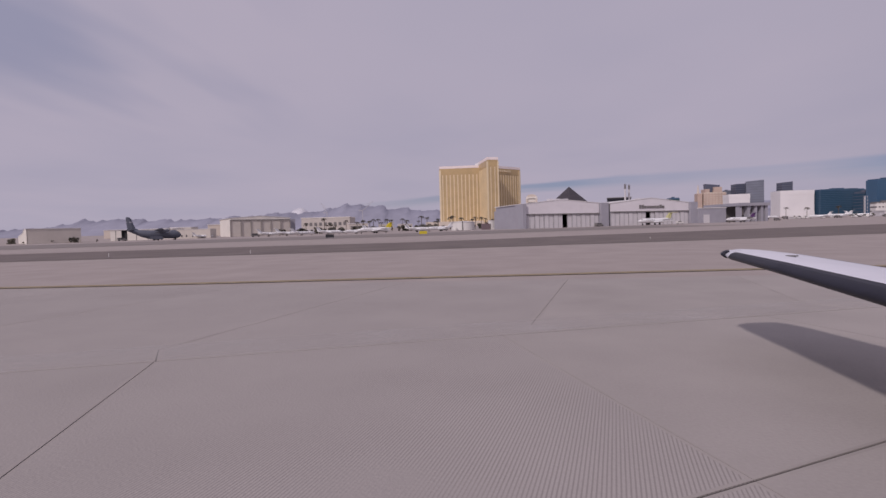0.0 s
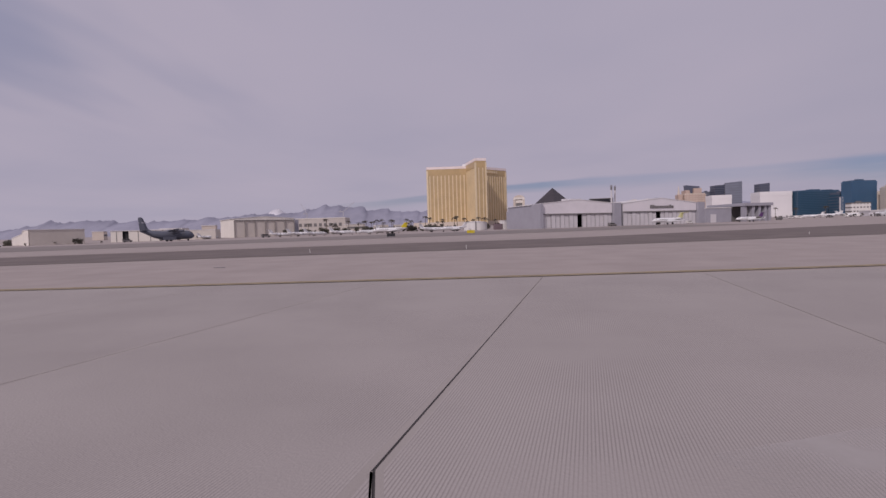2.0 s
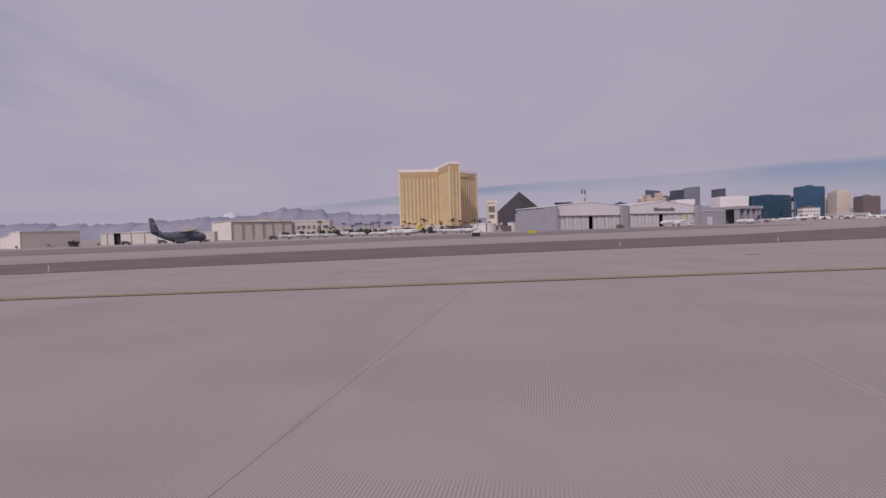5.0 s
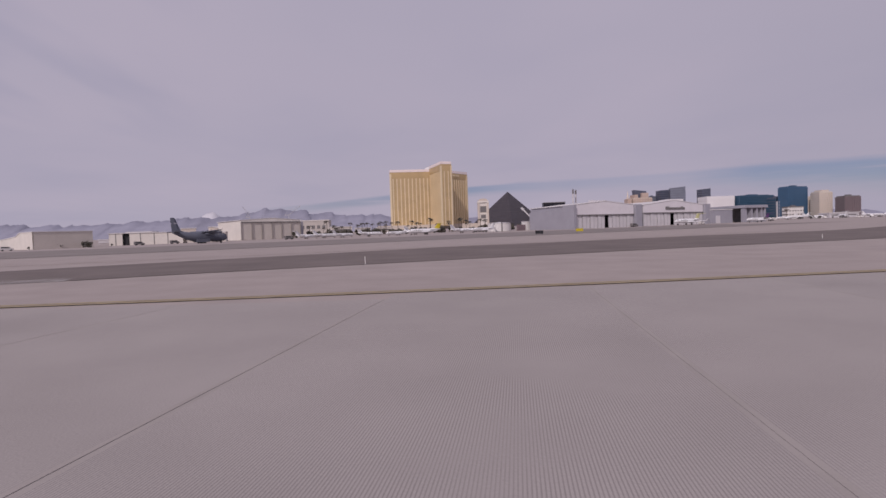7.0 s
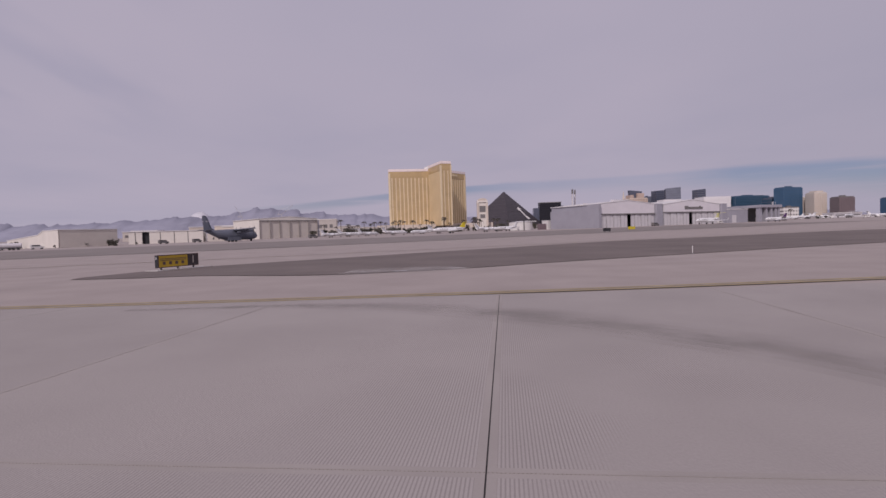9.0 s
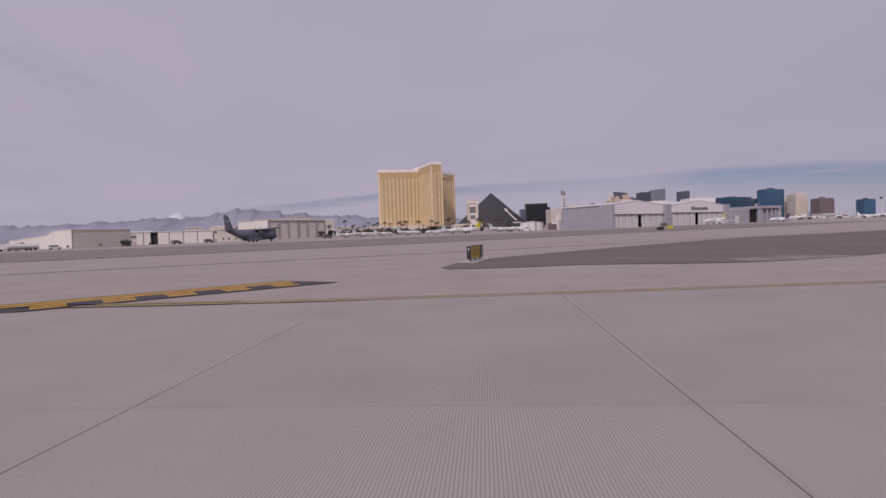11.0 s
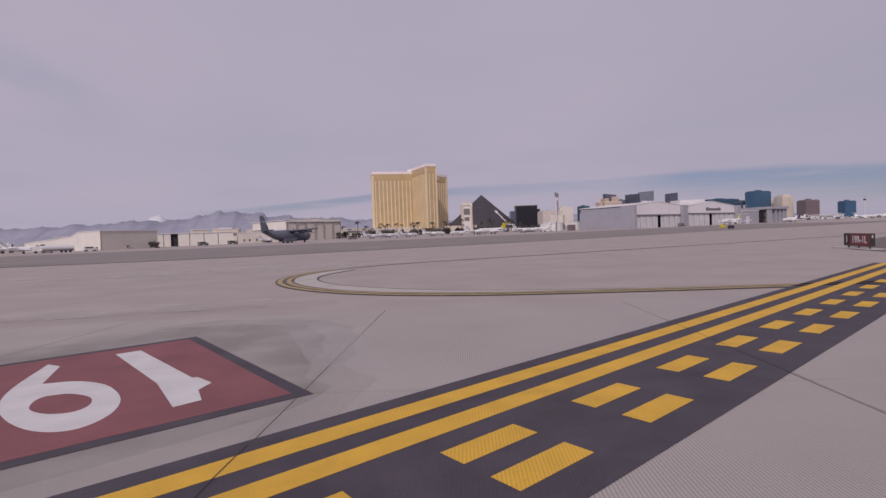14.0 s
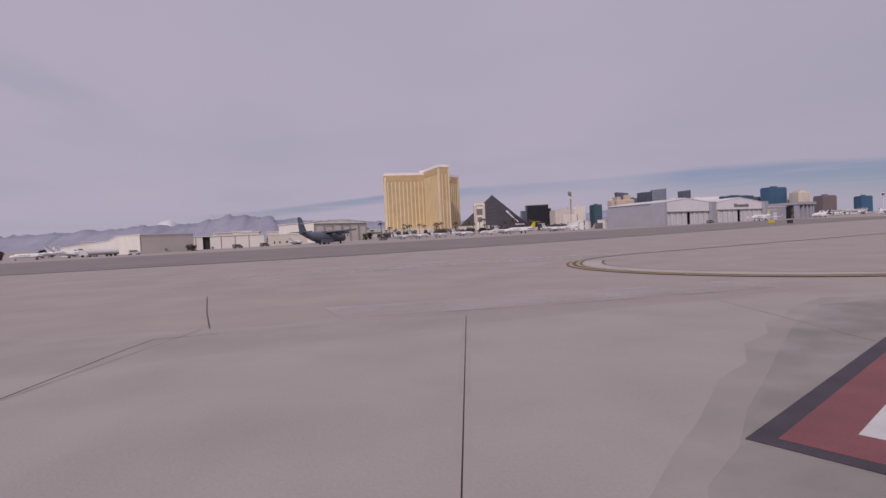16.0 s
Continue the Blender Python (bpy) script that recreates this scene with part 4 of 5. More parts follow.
# ---- hangars ----
def gabled(name, x, y, width, depth, eave, ridge, wall, doors, gable, label, panels=8, gap=None, lintel=0.78, turn=SITE, size=1.0, wide=1.0):
    h = thing(name, stand(x, y, turn, size, wide), label, "hangar")
    part("side_wall", boxes((0, 0.5, 0.7, depth, 0, eave)), wall, h)
    part("side_wall", boxes((width - 0.5, width, 0.7, depth, 0, eave)), wall, h)
    part("back_wall", boxes((0.5, width - 0.5, depth - 0.5, depth, 0, eave)), wall, h)
    part("gable", extrude_into(bmesh.new(), [(0, 0, eave * lintel), (width, 0, eave * lintel), (width, 0, eave), (width / 2, 0, ridge), (0, 0, eave)], (0, 0.7, 0)), gable, h)
    for side in (0, 1):
        x0, x1 = (-0.7, width / 2) if side == 0 else (width / 2, width + 0.7)
        z0, z1 = (eave, ridge) if side == 0 else (ridge, eave)
        part("roof_slope", extrude_into(bmesh.new(), [(x0, -0.15, z0 + 0.03), (x1, -0.15, z1 + 0.03), (x1, -0.15, z1 + 0.4), (x0, -0.15, z0 + 0.4)], (0, depth + 0.6, 0)), "roof_white", h)
    part("lintel", boxes((0, width, -0.25, 0.0, eave * lintel - 0.5, eave * lintel)), "trim", h)
    pw = width / panels
    for k in range(panels):
        if gap and gap[0] <= k < gap[1]:
            continue
        x0 = k * pw
        d = part("door_panel", boxes((x0 + 0.08, x0 + pw - 0.08, 0.25 + 0.22 * (k % 2), 0.45 + 0.22 * (k % 2), 0.05, eave * lintel - 0.5)), doors, h)
        part("rail", boxes((x0 + 0.08, x0 + 0.38, 0.12 + 0.22 * (k % 2), 0.25 + 0.22 * (k % 2), 0.05, eave * lintel - 0.5)), "frame_brown" if wall == "wall_white" else "rail_grey", d)
    part("floor", boxes((0.5, width - 0.5, 0.7, depth - 0.5, 0.0, 0.04)), "asphalt_dark", h)
    return h


hang_a = gabled("hangar", 23.75, 290.0, 50, 36, 12.15, 14.1, "wall_grey", "wall_pale", "gable_pale", "pale grey hangar with sliding doors, one door ajar", 16, (8, 9), 0.60, 22.0, 1.141, 0.97)
hang_b = gabled("hangar", 75.7, 309.1, 58, 48, 11.95, 14.7, "wall_grey", "wall_pale", "gable_pale", "pale grey hangar with dark name bars over its doors", 18, (8, 9), 0.65, 20.4, 1.104, 0.96)
for host, width in ((hang_a, 50), (hang_b, 58)):
    part("corner_pier", boxes((width + 0.3, width + 5.6, -1.6, 6, 0, 12.4)), "wall_grey", host)
    for k in range(3):
        part("roof_vent", boxes((width / 2 - 6 + 5 * k, width / 2 - 3.6 + 5 * k, 4, 7, 12.6, 15.0)), "wall_pale", host)
part("corner_pier", boxes((-2.0, 0.0, -1.4, 7, 0, 12.3)), "wall_grey", hang_a)
# long grey flank of the first hangar, lower at its far end
part("flank", extrude_into(bmesh.new(), [(-0.25, 7.0, 0), (-0.25, 36, 0), (-0.25, 36, 10.0), (-0.25, 7.0, 10.7)], (-0.9, 0, 0)), "wall_grey", hang_a)
bm = bmesh.new()
for k in range(10):
    box(bm, 20.5 + 1.9 * k, 21.9 + 1.9 * k, -0.35, -0.02, 9.3, 11.1 if k in (0, 1, 8) else 10.6)
part("name_bars", bm, "trim", hang_b)

hang_c = gabled("hangar", -182.6, 356.2, 47, 42, 13.2, 14.6, "wall_white", "wall_tan", "wall_white", "tan hangar with dark framed sliding door panels", 6, None, 0.93, 37.5, 1.012, 0.92)
for k in range(7):
    part("door_frame", boxes((47 * k / 6 - 0.35, 47 * k / 6 + 0.35, -0.2, 0.2, 0, 12.0)), "frame_brown", hang_c)
part("annex", boxes((47, 54, 8, 50, 0, 12.6)), "wall_grey", hang_c, "blue-grey side annex")

# low buildings towards the south end
low_a = thing("low_hangar", stand(-252.5, 263.2, 47, 0.922), "plain tan hangar with a sloping white roof", "hangar")
part("front_wall", boxes((0, 27, 0, 0.5, 0, 9.0)), "wall_tan", low_a)
part("side_wall", extrude_into(bmesh.new(), [(0, 0, 0), (0, 84, 0), (0, 84, 4.8), (0, 30, 7.0), (0, 22, 9.0), (0, 0, 9.0)], (0.5, 0, 0)), "wall_white", low_a)
part("side_wall", boxes((26.5, 27, 0.5, 84, 0, 4.6)), "wall_tan", low_a)
part("roof", extrude_into(bmesh.new(), [(-0.2, -0.3, 9.0), (-0.2, 22, 9.0), (-0.2, 30, 7.0), (-0.2, 84, 4.8), (-0.2, 84, 5.2), (-0.2, 30, 7.4), (-0.2, 22, 9.4), (-0.2, -0.3, 9.4)], (27.4, 0, 0)), "roof_white", low_a)
low_b = thing("low_building", stand(-248.8, 322.0, 12.0, 0.98, 0.82), "low white building with sliding doors, one open", "building")
part("wall", boxes((0, 8.5, 0, 0.4, 0, 7.2), (13, 48, 0, 0.4, 0, 7.2), (0, 48, 20, 20.4, 0, 7.2), (0, 0.4, 0.4, 20, 0, 7.2), (47.6, 48, 0.4, 20, 0, 7.2)), "wall_white", low_b)
part("roof", boxes((-0.4, 48.4, -0.4, 20.8, 7.2, 7.6)), "roof_white", low_b)
# the shade inside the open door is a near-black panel set behind it
part("dark_door_backing", boxes((8.6, 12.9, 1.5, 1.9, 0, 7.0)), "dark", low_b, "near-black panel standing for the unlit doorway")
for x in (4.2, 20, 29, 38):
    part("door_rail", boxes((x - 0.2, x + 0.2, -0.15, 0.0, 0, 7.2)), "trim", low_b)
low_c = thing("low_building", stand(-208.0, 331.0, 12.0, 0.72, 0.5), "low tan building with a pale roof edge", "building")
part("wall", boxes((0, 44, 0, 18, 0, 8.6)), "wall_tan", low_c)
part("roof", boxes((-0.3, 44.3, -0.3, 18.3, 8.6, 9.0)), "roof_white", low_c)
for x in (6, 12, 20, 28):
    part("window", boxes((x, x + 1.6, -0.1, 0.02, 1.6, 3.4)), "dark", low_c)
low_d = thing("low_building", stand(-204.0, 560.0, 2.0, 1.42, 0.92), "long tan block behind the hangar roofs", "building")
part("wall", boxes((0, 60, 0, 20, 0, 11)), "gable_tan", low_d)
part("parapet", boxes((-0.3, 60.3, -0.3, 20.3, 11, 11.6)), "wall_white", low_d)
for k in range(9):
    part("window", boxes((4 + 6 * k, 7.5 + 6 * k, -0.15, 0.02, 5, 7.5)), "trim", low_d)

# cargo building past the hangars
cargo = thing("cargo_building", stand(157.8, 327.7, 16.1, 1.026, 0.652), "grey cargo building with an open columned front", "building")
part("roof", boxes((-1, 33, -1, 30, 9.6, 11.4)), "wall_grey", cargo)
part("back_wall", boxes((0, 32, 14, 14.5, 0, 9.6)), "trim", cargo)
for x in (0, 9, 17, 24, 29):
    part("column", boxes((x, x + 2.8, 0, 3, 0, 9.6)), "wall_grey", cargo)
for x in (12.2, 20.2):
    part("crate_stack", boxes((x, x + 3.5, 6, 9, 0, 3.2), (x + 0.2, x + 3.3, 6, 9, 4.4, 7.4)), "wall_white", cargo)
flank = thing("side_building", stand(135.0, 322.8, 17.1, 1.053, 0.71), "grey sheet-clad side building", "building")
part("wall", boxes((0, 27, 4, 34, 0, 8.6)), "wall_grey", flank)
part("roof", boxes((-0.3, 27.3, 3.7, 34.3, 8.6, 9.1)), "roof_white", flank)
part("door", boxes((4, 10, 3.85, 4.0, 0, 5)), "wall_pale", flank)

# ---- white tanks ----
tank = thing("storage_tank", stand(-12.8, 328.0, 0, 1.09), "round white storage tank on the apron", "tank")
part("shell", drum(6.9, 6.9, 0, 4.8, 40), "white", tank, smooth=False)
part("roof", drum(7.1, 0.6, 4.8, 5.5, 40), "roof_white", tank)
part("ladder", boxes((-0.3, 0.3, -7.2, -6.9, 0, 5.4)), "trim", tank)
hut = thing("white_hut", stand(5.6, 328.2, 23.5, 1.124, 0.98), "small white equipment hut near the tank", "hut")
part("wall", boxes((0, 6, 0, 5, 0, 5.0)), "white", hut)
part("roof", boxes((-0.2, 6.2, -0.2, 5.2, 5.0, 5.3)), "roof_white", hut)
part("pipework", boxes((-6, -0.5, 1, 3, 0, 3.4)), "brick_brown", hut)


# ---- aircraft ----
def plate(root, tip, thick):
    """A wing panel between two chords: each (x leading, x trailing, y, z)."""
    rings = []
    for xl, xt, y, z in (root, tip):
        c = xl - xt
        rings.append([(xl, y, z), (xl - 0.25 * c, y, z + thick * c), (xl - 0.6 * c, y, z + 0.7 * thick * c), (xt, y, z),
                      (xl - 0.6 * c, y, z - 0.4 * thick * c), (xl - 0.25 * c, y, z - 0.6 * thick * c)])
    return loft(rings)


def fin_plate(rows, thick):
    """An upright fin: rows of (x leading, x trailing, z)."""
    return loft([[(xl, 0, z), (xl - 0.3 * (xl - xt), thick, z), (xt, 0, z), (xl - 0.3 * (xl - xt), -thick, z)] for xl, xt, z in rows])


def wheel(bm_r, x, y):
    return loft([[(x + bm_r * math.cos(a * math.pi / 6), y + dy, bm_r + bm_r * math.sin(a * math.pi / 6)) for a in range(12)] for dy in (-0.18, 0.18)])


def bizjet(m, label, tail="aircraft_white", body="aircraft_white"):
    j = thing("business_jet", m, label, "aircraft", "parked jets")
    part("fuselage", tube([(9.6, 1.75, 0.05), (9.2, 1.8, 0.35), (8.2, 1.95, 0.75), (6.8, 2.1, 1.05), (4, 2.1, 1.1), (-3, 2.1, 1.1), (-6, 2.35, 0.8), (-9.4, 2.8, 0.12)]), body, j, smooth=True)
    part("windscreen", boxes((7.2, 7.9, -0.72, 0.72, 2.35, 2.72)), "dark", j)
    for k in range(5):
        part("window", boxes((1.2 + 1.0 * k, 1.65 + 1.0 * k, -1.09, 1.09, 2.25, 2.55)), "dark", j)
    for s in (-1, 1):
        part("wing", plate((1.8, -2.4, s * 0.6, 1.3), (-2.4, -3.8, s * 8.6, 1.8), 0.10), body, j)
        part("winglet", plate((-2.5, -3.8, s * 8.6, 1.8), (-3.3, -4.0, s * 8.95, 2.9), 0.08), body, j)
        part("engine", tube([(-3.2, 2.75, 0.42), (-4.0, 2.75, 0.55), (-5.6, 2.75, 0.5), (-6.6, 2.75, 0.32)], 12), "trim" if tail == "purple" else body, j, smooth=True).location.y = s * 1.75
        part("tailplane", plate((-8.2, -9.8, s * 0.1, 5.6), (-9.4, -10.3, s * 3.4, 5.75), 0.10), tail, j)
        part("main_wheel", wheel(0.42, -1.2, s * 1.7), "tyre", j)
        part("gear_leg", boxes((-1.3, -1.1, s * 1.7 - 0.08, s * 1.7 + 0.08, 0.5, 1.4)), "trim", j)
    part("tail_fin", fin_plate([(-5.6, -8.9, 3.0), (-7.9, -9.8, 5.7)], 0.16), tail, j)
    part("nose_wheel", wheel(0.3, 7.0, 0), "tyre", j)
    part("nose_leg", boxes((6.92, 7.08, -0.06, 0.06, 0.4, 1.3)), "trim", j)
    return j


def parked(x, y, turn, size=1.0):
    return stand(x, y, turn, size)


jet_white = bizjet(parked(-131.2, 305.3, 35.3, 0.81), "white business jet parked on the apron")
bizjet(parked(-64.0, 297.0, -164.0, 1.10), "white business jet with a bright yellow tail", "yellow")
bizjet(parked(97.2, 296.8, -159.7, 1.18), "white business jet with a lemon tail by a hangar", "lemon")
bizjet(parked(143.7, 297.1, -172.6, 0.90), "white jet with a purple tail by the cargo building", "purple")
for x, y, turn, size in ((-121.6, 310.3, 31, 1.03), (-110.6, 305.9, 37, 0.97), (-95.2, 310.5, 21, 1.05), (-79.5, 311.5, -149, 0.98), (-67.1, 315.8, 22, 1.11), (-39.2, 308.7, 16, 1.12), (-26.7, 311.3, -157, 1.15), (-191.2, 334.2, 39, 0.86), (-268.0, 238.5, 30, 1.05), (-280.0, 236.5, 200, 0.95)):
    copy_thing(jet_white, parked(x, y, turn, size))
for x, y, turn, size in ((275.1, 417.5, 164, 1.15), (287.7, 415.4, -31, 1.1), (301.2, 400.6, -150, 1.2), (312.1, 383.6, -23, 1.1), (253.2, 405.6, 148, 1.0), (325.4, 376.5, 128, 1.25), (233.9, 438.2, 3, 1.1), (336.2, 356.9, -40, 1.2)):
    copy_thing(jet_white, parked(x, y, turn, size))


def transport(m):
    t = thing("transport_plane", m, "dark grey four-engined military transport parked on the apron", "aircraft")
    part("fuselage", tube([(14.2, 2.5, 0.25), (13.6, 2.6, 1.0), (12.4, 2.8, 1.75), (10.5, 3.0, 2.15), (-4, 3.0, 2.15), (-8, 3.6, 1.75), (-12, 4.5, 0.95), (-15.3, 5.2, 0.25)], 18), "military", t, smooth=True)
    part("cockpit_glass", boxes((12.0, 13.0, -1.25, 1.25, 3.7, 4.25)), "dark", t)
    part("gear_sponson", boxes((-3.4, 3.6, -2.7, 2.7, 0.6, 2.2)), "military", t)
    part("tail_fin", fin_plate([(-8.2, -15.4, 5.0), (-11.0, -15.4, 6.2), (-13.2, -16.0, 10.9), (-13.7, -15.9, 11.6), (-14.4, -15.6, 11.9)], 0.35), "military", t)
    part("fin_band", fin_plate([(-12.2, -15.8, 9.0), (-12.45, -15.85, 9.6)], 0.40), "wall_grey", t)
    for s in (-1, 1):
        part("wing", plate((4.4, -0.6, s * 1.0, 5.15), (3.0, 0.3, s * 20.2, 5.6), 0.13), "military", t)
        part("tailplane", plate((-11.8, -15.6, s * 0.5, 5.5), (-13.4, -15.8, s * 8.0, 5.6), 0.10), "military", t)
        for y in (4.9, 10.2):
            n = part("engine", tube([(7.0, 4.85, 0.3), (6.4, 4.85, 0.55), (4.0, 4.8, 0.6), (0.8, 5.0, 0.25)], 10), "military", t, smooth=True)
            n.location.y = s * y
            for k in range(4):
                b = part("propeller_blade", boxes((-0.05, 0.05, -0.17, 0.17, 0.3, 2.05)), "trim", n)
                b.location, b.rotation_euler.x = (6.9, 0, 4.85), radians(90 * k + 30)
        for x in (-1.2, 1.0):
            part("main_wheel", wheel(0.7, x, s * 1.9), "tyre", t)
        part("wing_tank", tube([(5.2, 4.2, 0.1), (4.2, 4.2, 0.45), (0.2, 4.2, 0.45), (-1.2, 4.2, 0.1)], 10), "military", t, smooth=True).location.y = s * 7.5
    part("nose_wheel", wheel(0.5, 10.6, 0), "tyre", t)
    return t


transport(stand(-173.6, 258.1, 36.0, 1.05, 0.84))


# ---- road vehicles ----
def tanker(m):
    t = thing("fuel_tanker", m, "pale fuel tanker truck with a grey cylinder tank", "truck")
    part("tank", tube([(4.2, 2.0, 1.0), (4.3, 2.0, 1.1), (-6.2, 2.0, 1.1), (-6.3, 2.0, 1.0)], 16), "wall_pale", t, smooth=False)
    part("chassis", boxes((-6.4, 7.2, -0.9, 0.9, 0.6, 0.95)), "trim", t)
    cab = part("cab", extrude_into(bmesh.new(), [(5.0, -1.15, 0.7), (7.6, -1.15, 0.7), (7.6, -1.15, 1.8), (7.1, -1.15, 2.8), (5.0, -1.15, 2.9)], (0, 2.3, 0)), "white", t)
    part("windscreen", boxes((7.2, 7.5, -1.0, 1.0, 1.8, 2.5)), "dark", cab)
    for x in (6.4, -2.0, -3.4, -5.0):
        for y in (-1.0, 1.0):
            part("wheel", wheel(0.5, x, y), "tyre", t)
    return t


def van(m, mat, label):
    v = thing("service_van", m, label, "van", "apron vehicles")
    part("body", extrude_into(bmesh.new(), [(-2.5, -0.95, 0.4), (2.5, -0.95, 0.4), (2.5, -0.95, 1.1), (1.6, -0.95, 1.3), (1.0, -0.95, 2.0), (-2.5, -0.95, 2.1)], (0, 1.9, 0)), mat, v)
    part("windows", boxes((-2.0, 0.9, -0.97, 0.97, 1.35, 1.85)), "dark", v)
    for x in (-1.6, 1.6):
        for y in (-0.85, 0.85):
            part("wheel", wheel(0.34, x, y), "tyre", v)
    return v


tanker(stand(-255.4, 232.3, -154.1, 0.907))
van_w = van(parked(-245.6, 236.5, 44.8, 0.91), "white", "white service van by the fence")
van_d = van(parked(-217.7, 291.5, 43.4, 0.98), "trim", "dark service van parked by a hangar")
for x, y, turn, size in ((116.4, 312.3, 18, 0.92), (-260.1, 235.9, 55, 0.90), (261.1, 414.1, 7, 0.66), (269.0, 415.2, 7, 0.65), (283.0, 400.5, 7, 0.62), (293.0, 395.1, 6, 0.59), (303.7, 383.1, 7, 0.57), (314.6, 369.5, 14, 0.58), (323.3, 353.7, 13, 0.55), (244.1, 418.5, 8, 0.69)):
    copy_thing(van_w, parked(x, y, turn, size))
for x, y, turn, size in ((-207.4, 311.0, 43, 1.00), (-142.7, 309.9, 35, 1.07), (278.2, 401.0, 7, 0.63), (307.1, 373.4, 7, 0.56), (318.1, 357.8, 11, 0.55), (-25.9, 334.9, 25, 1.07), (187.1, 340.5, 14, 0.79), (68.4, 307.0, 20, 1.00)):
    copy_thing(van_d, parked(x, y, turn, size))


# ---- trees ----
def tree(m, label, height=5.0, spread=2.2, seed=1, leaves=480):
    rnd = random.Random(seed)
    t = thing("tree", m, label, "tree", "apron trees")
    trunk = tube([(0, 0, 0.16), (height * 0.35, 0.05, 0.11), (height * 0.6, -0.05, 0.06)], 7)
    for v in trunk.verts:
        v.co = (v.co.z, v.co.y, v.co.x)
    for k in range(5):
        a, r = k * 1.3, spread * 0.5
        limb = [(0.0, 0.0, height * 0.3), (r * math.cos(a), r * math.sin(a), height * (0.55 + 0.05 * k))]
        rings = [[(p[0] + w * math.cos(q), p[1] + w * math.sin(q), p[2]) for q in (0, 2.1, 4.2)] for p, w in zip(limb, (0.07, 0.03))]
        tmp = loft(rings)
        me = bpy.data.meshes.new("limb")
        tmp.to_mesh(me)
        tmp.free()
        trunk.from_mesh(me)
        bpy.data.meshes.remove(me)
    part("trunk", trunk, "bark", t)
    crown = bmesh.new()
    lobes = [(rnd.uniform(-0.6, 0.6) * spread, rnd.uniform(-0.6, 0.6) * spread, height * rnd.uniform(0.1, 0.72), spread * rnd.uniform(0.35, 0.55)) for _ in range(10)]
    for _ in range(leaves):
        cx, cy, cz, r = rnd.choice(lobes)
        d = Vector((rnd.gauss(0, 1), rnd.gauss(0, 1), rnd.gauss(0, 0.8))).normalized() * r * rnd.uniform(0.5, 1.0)
        p, s = Vector((cx, cy, cz)) + d, rnd.uniform(0.2, 0.46)
        u = Vector((rnd.gauss(0, 1), rnd.gauss(0, 1), rnd.gauss(0, 1))).normalized()
        w = u.orthogonal().normalized()
        crown.faces.new([crown.verts.new(p + q) for q in (u * s, w * s * 0.7, -u * s, -w * s * 0.7)])
    part("crown", crown, "leaf", t)
    return t


def palm(m, label, height=9.0, seed=3):
    rnd = random.Random(seed)
    t = thing("palm_tree", m, label, "palm", "palms")
    trunk = loft([[(0.22 * f * math.cos(a * math.pi / 4) + 0.02 * z, 0.22 * f * math.sin(a * math.pi / 4), z) for a in range(8)] for z, f in ((0, 1.3), (1, 1), (height * 0.6, 0.85), (height, 0.8))])
    part("trunk", trunk, "bark", t)
    crown = bmesh.new()
    for k in range(22):
        a, lift = rnd.uniform(0, 6.28), rnd.uniform(-0.5, 0.9)
        rows = []
        for i in range(5):
            s = i / 4
            r, z = 2.2 * s, height + 1.4 * lift * s - 1.6 * s * s
            wdt = 0.34 * (1 - s) + 0.05
            rows.append([crown.verts.new((r * math.cos(a) - q * wdt * math.sin(a) + 0.02 * height, r * math.sin(a) + q * wdt * math.cos(a), z + 0.12 * abs(q))) for q in (-1, 0, 1)])
        for p, q in zip(rows, rows[1:]):
            crown.faces.new((p[0], p[1], q[1], q[0]))
            crown.faces.new((p[1], p[2], q[2], q[1]))
    part("crown", crown, "leaf", t)
    return t


rnd = random.Random(11)
trees = [tree(parked(-245.6, 272.0, 26.5, 0.70), "small dark bushy tree before a tan hangar", 5.0, 2.0, 1), tree(parked(-236.4, 274.2, 53.3, 0.80), "twiggy dark tree with an uneven crown", 5.6, 1.3, 2, 420),
         tree(parked(-234.6, 276.1, 23.7, 0.78), "dense dark green tree by a fence", 4.2, 2.6, 5, 560)]
for x, y in ((-254.0, 262.5), (-227.8, 284.0)):
    copy_thing(rnd.choice(trees), parked(x, y, rnd.uniform(0, 360), rnd.uniform(0.35, 0.5)))
for k in range(26):
    x, y = -206 + 6.4 * k + rnd.uniform(-2, 2), 392 + 1.4 * k + rnd.uniform(-12, 40)
    copy_thing(rnd.choice(trees), parked(x, y, rnd.uniform(0, 360), rnd.uniform(0.9, 1.7)))
for k in range(16):
    copy_thing(rnd.choice(trees), parked(-338 + 3.8 * k + rnd.uniform(-2, 2), 232 + 4.2 * k + rnd.uniform(0, 20), rnd.uniform(0, 360), rnd.uniform(0.9, 1.5)))
for k in range(64):
    copy_thing(rnd.choice(trees), parked(-152 + 3.2 * k + rnd.uniform(-3, 3), 366 + 0.32 * k + rnd.uniform(0, 44), rnd.uniform(0, 360), rnd.uniform(1.0, 1.7)))
palms = [palm(parked(-128.4, 419.3, 11.2, 1.03), "tall fan palm behind the parked jets", 8.0, 3), palm(parked(-91.1, 418.7, 7.2, 1.05), "leaning fan palm with a shaggy crown", 9.5, 8)]
for k in range(34):
    copy_thing(rnd.choice(palms), parked(-144 + 4.6 * k + rnd.uniform(-2.5, 2.5), 400 + 0.7 * k + rnd.uniform(-8, 50), rnd.uniform(0, 360), rnd.uniform(0.75, 1.2)))
for k in range(8):
    copy_thing(rnd.choice(palms), parked(190 + 18 * k + rnd.uniform(-6, 6), 540 - 11 * k + rnd.uniform(-10, 40), rnd.uniform(0, 360), rnd.uniform(0.75, 1.2)))


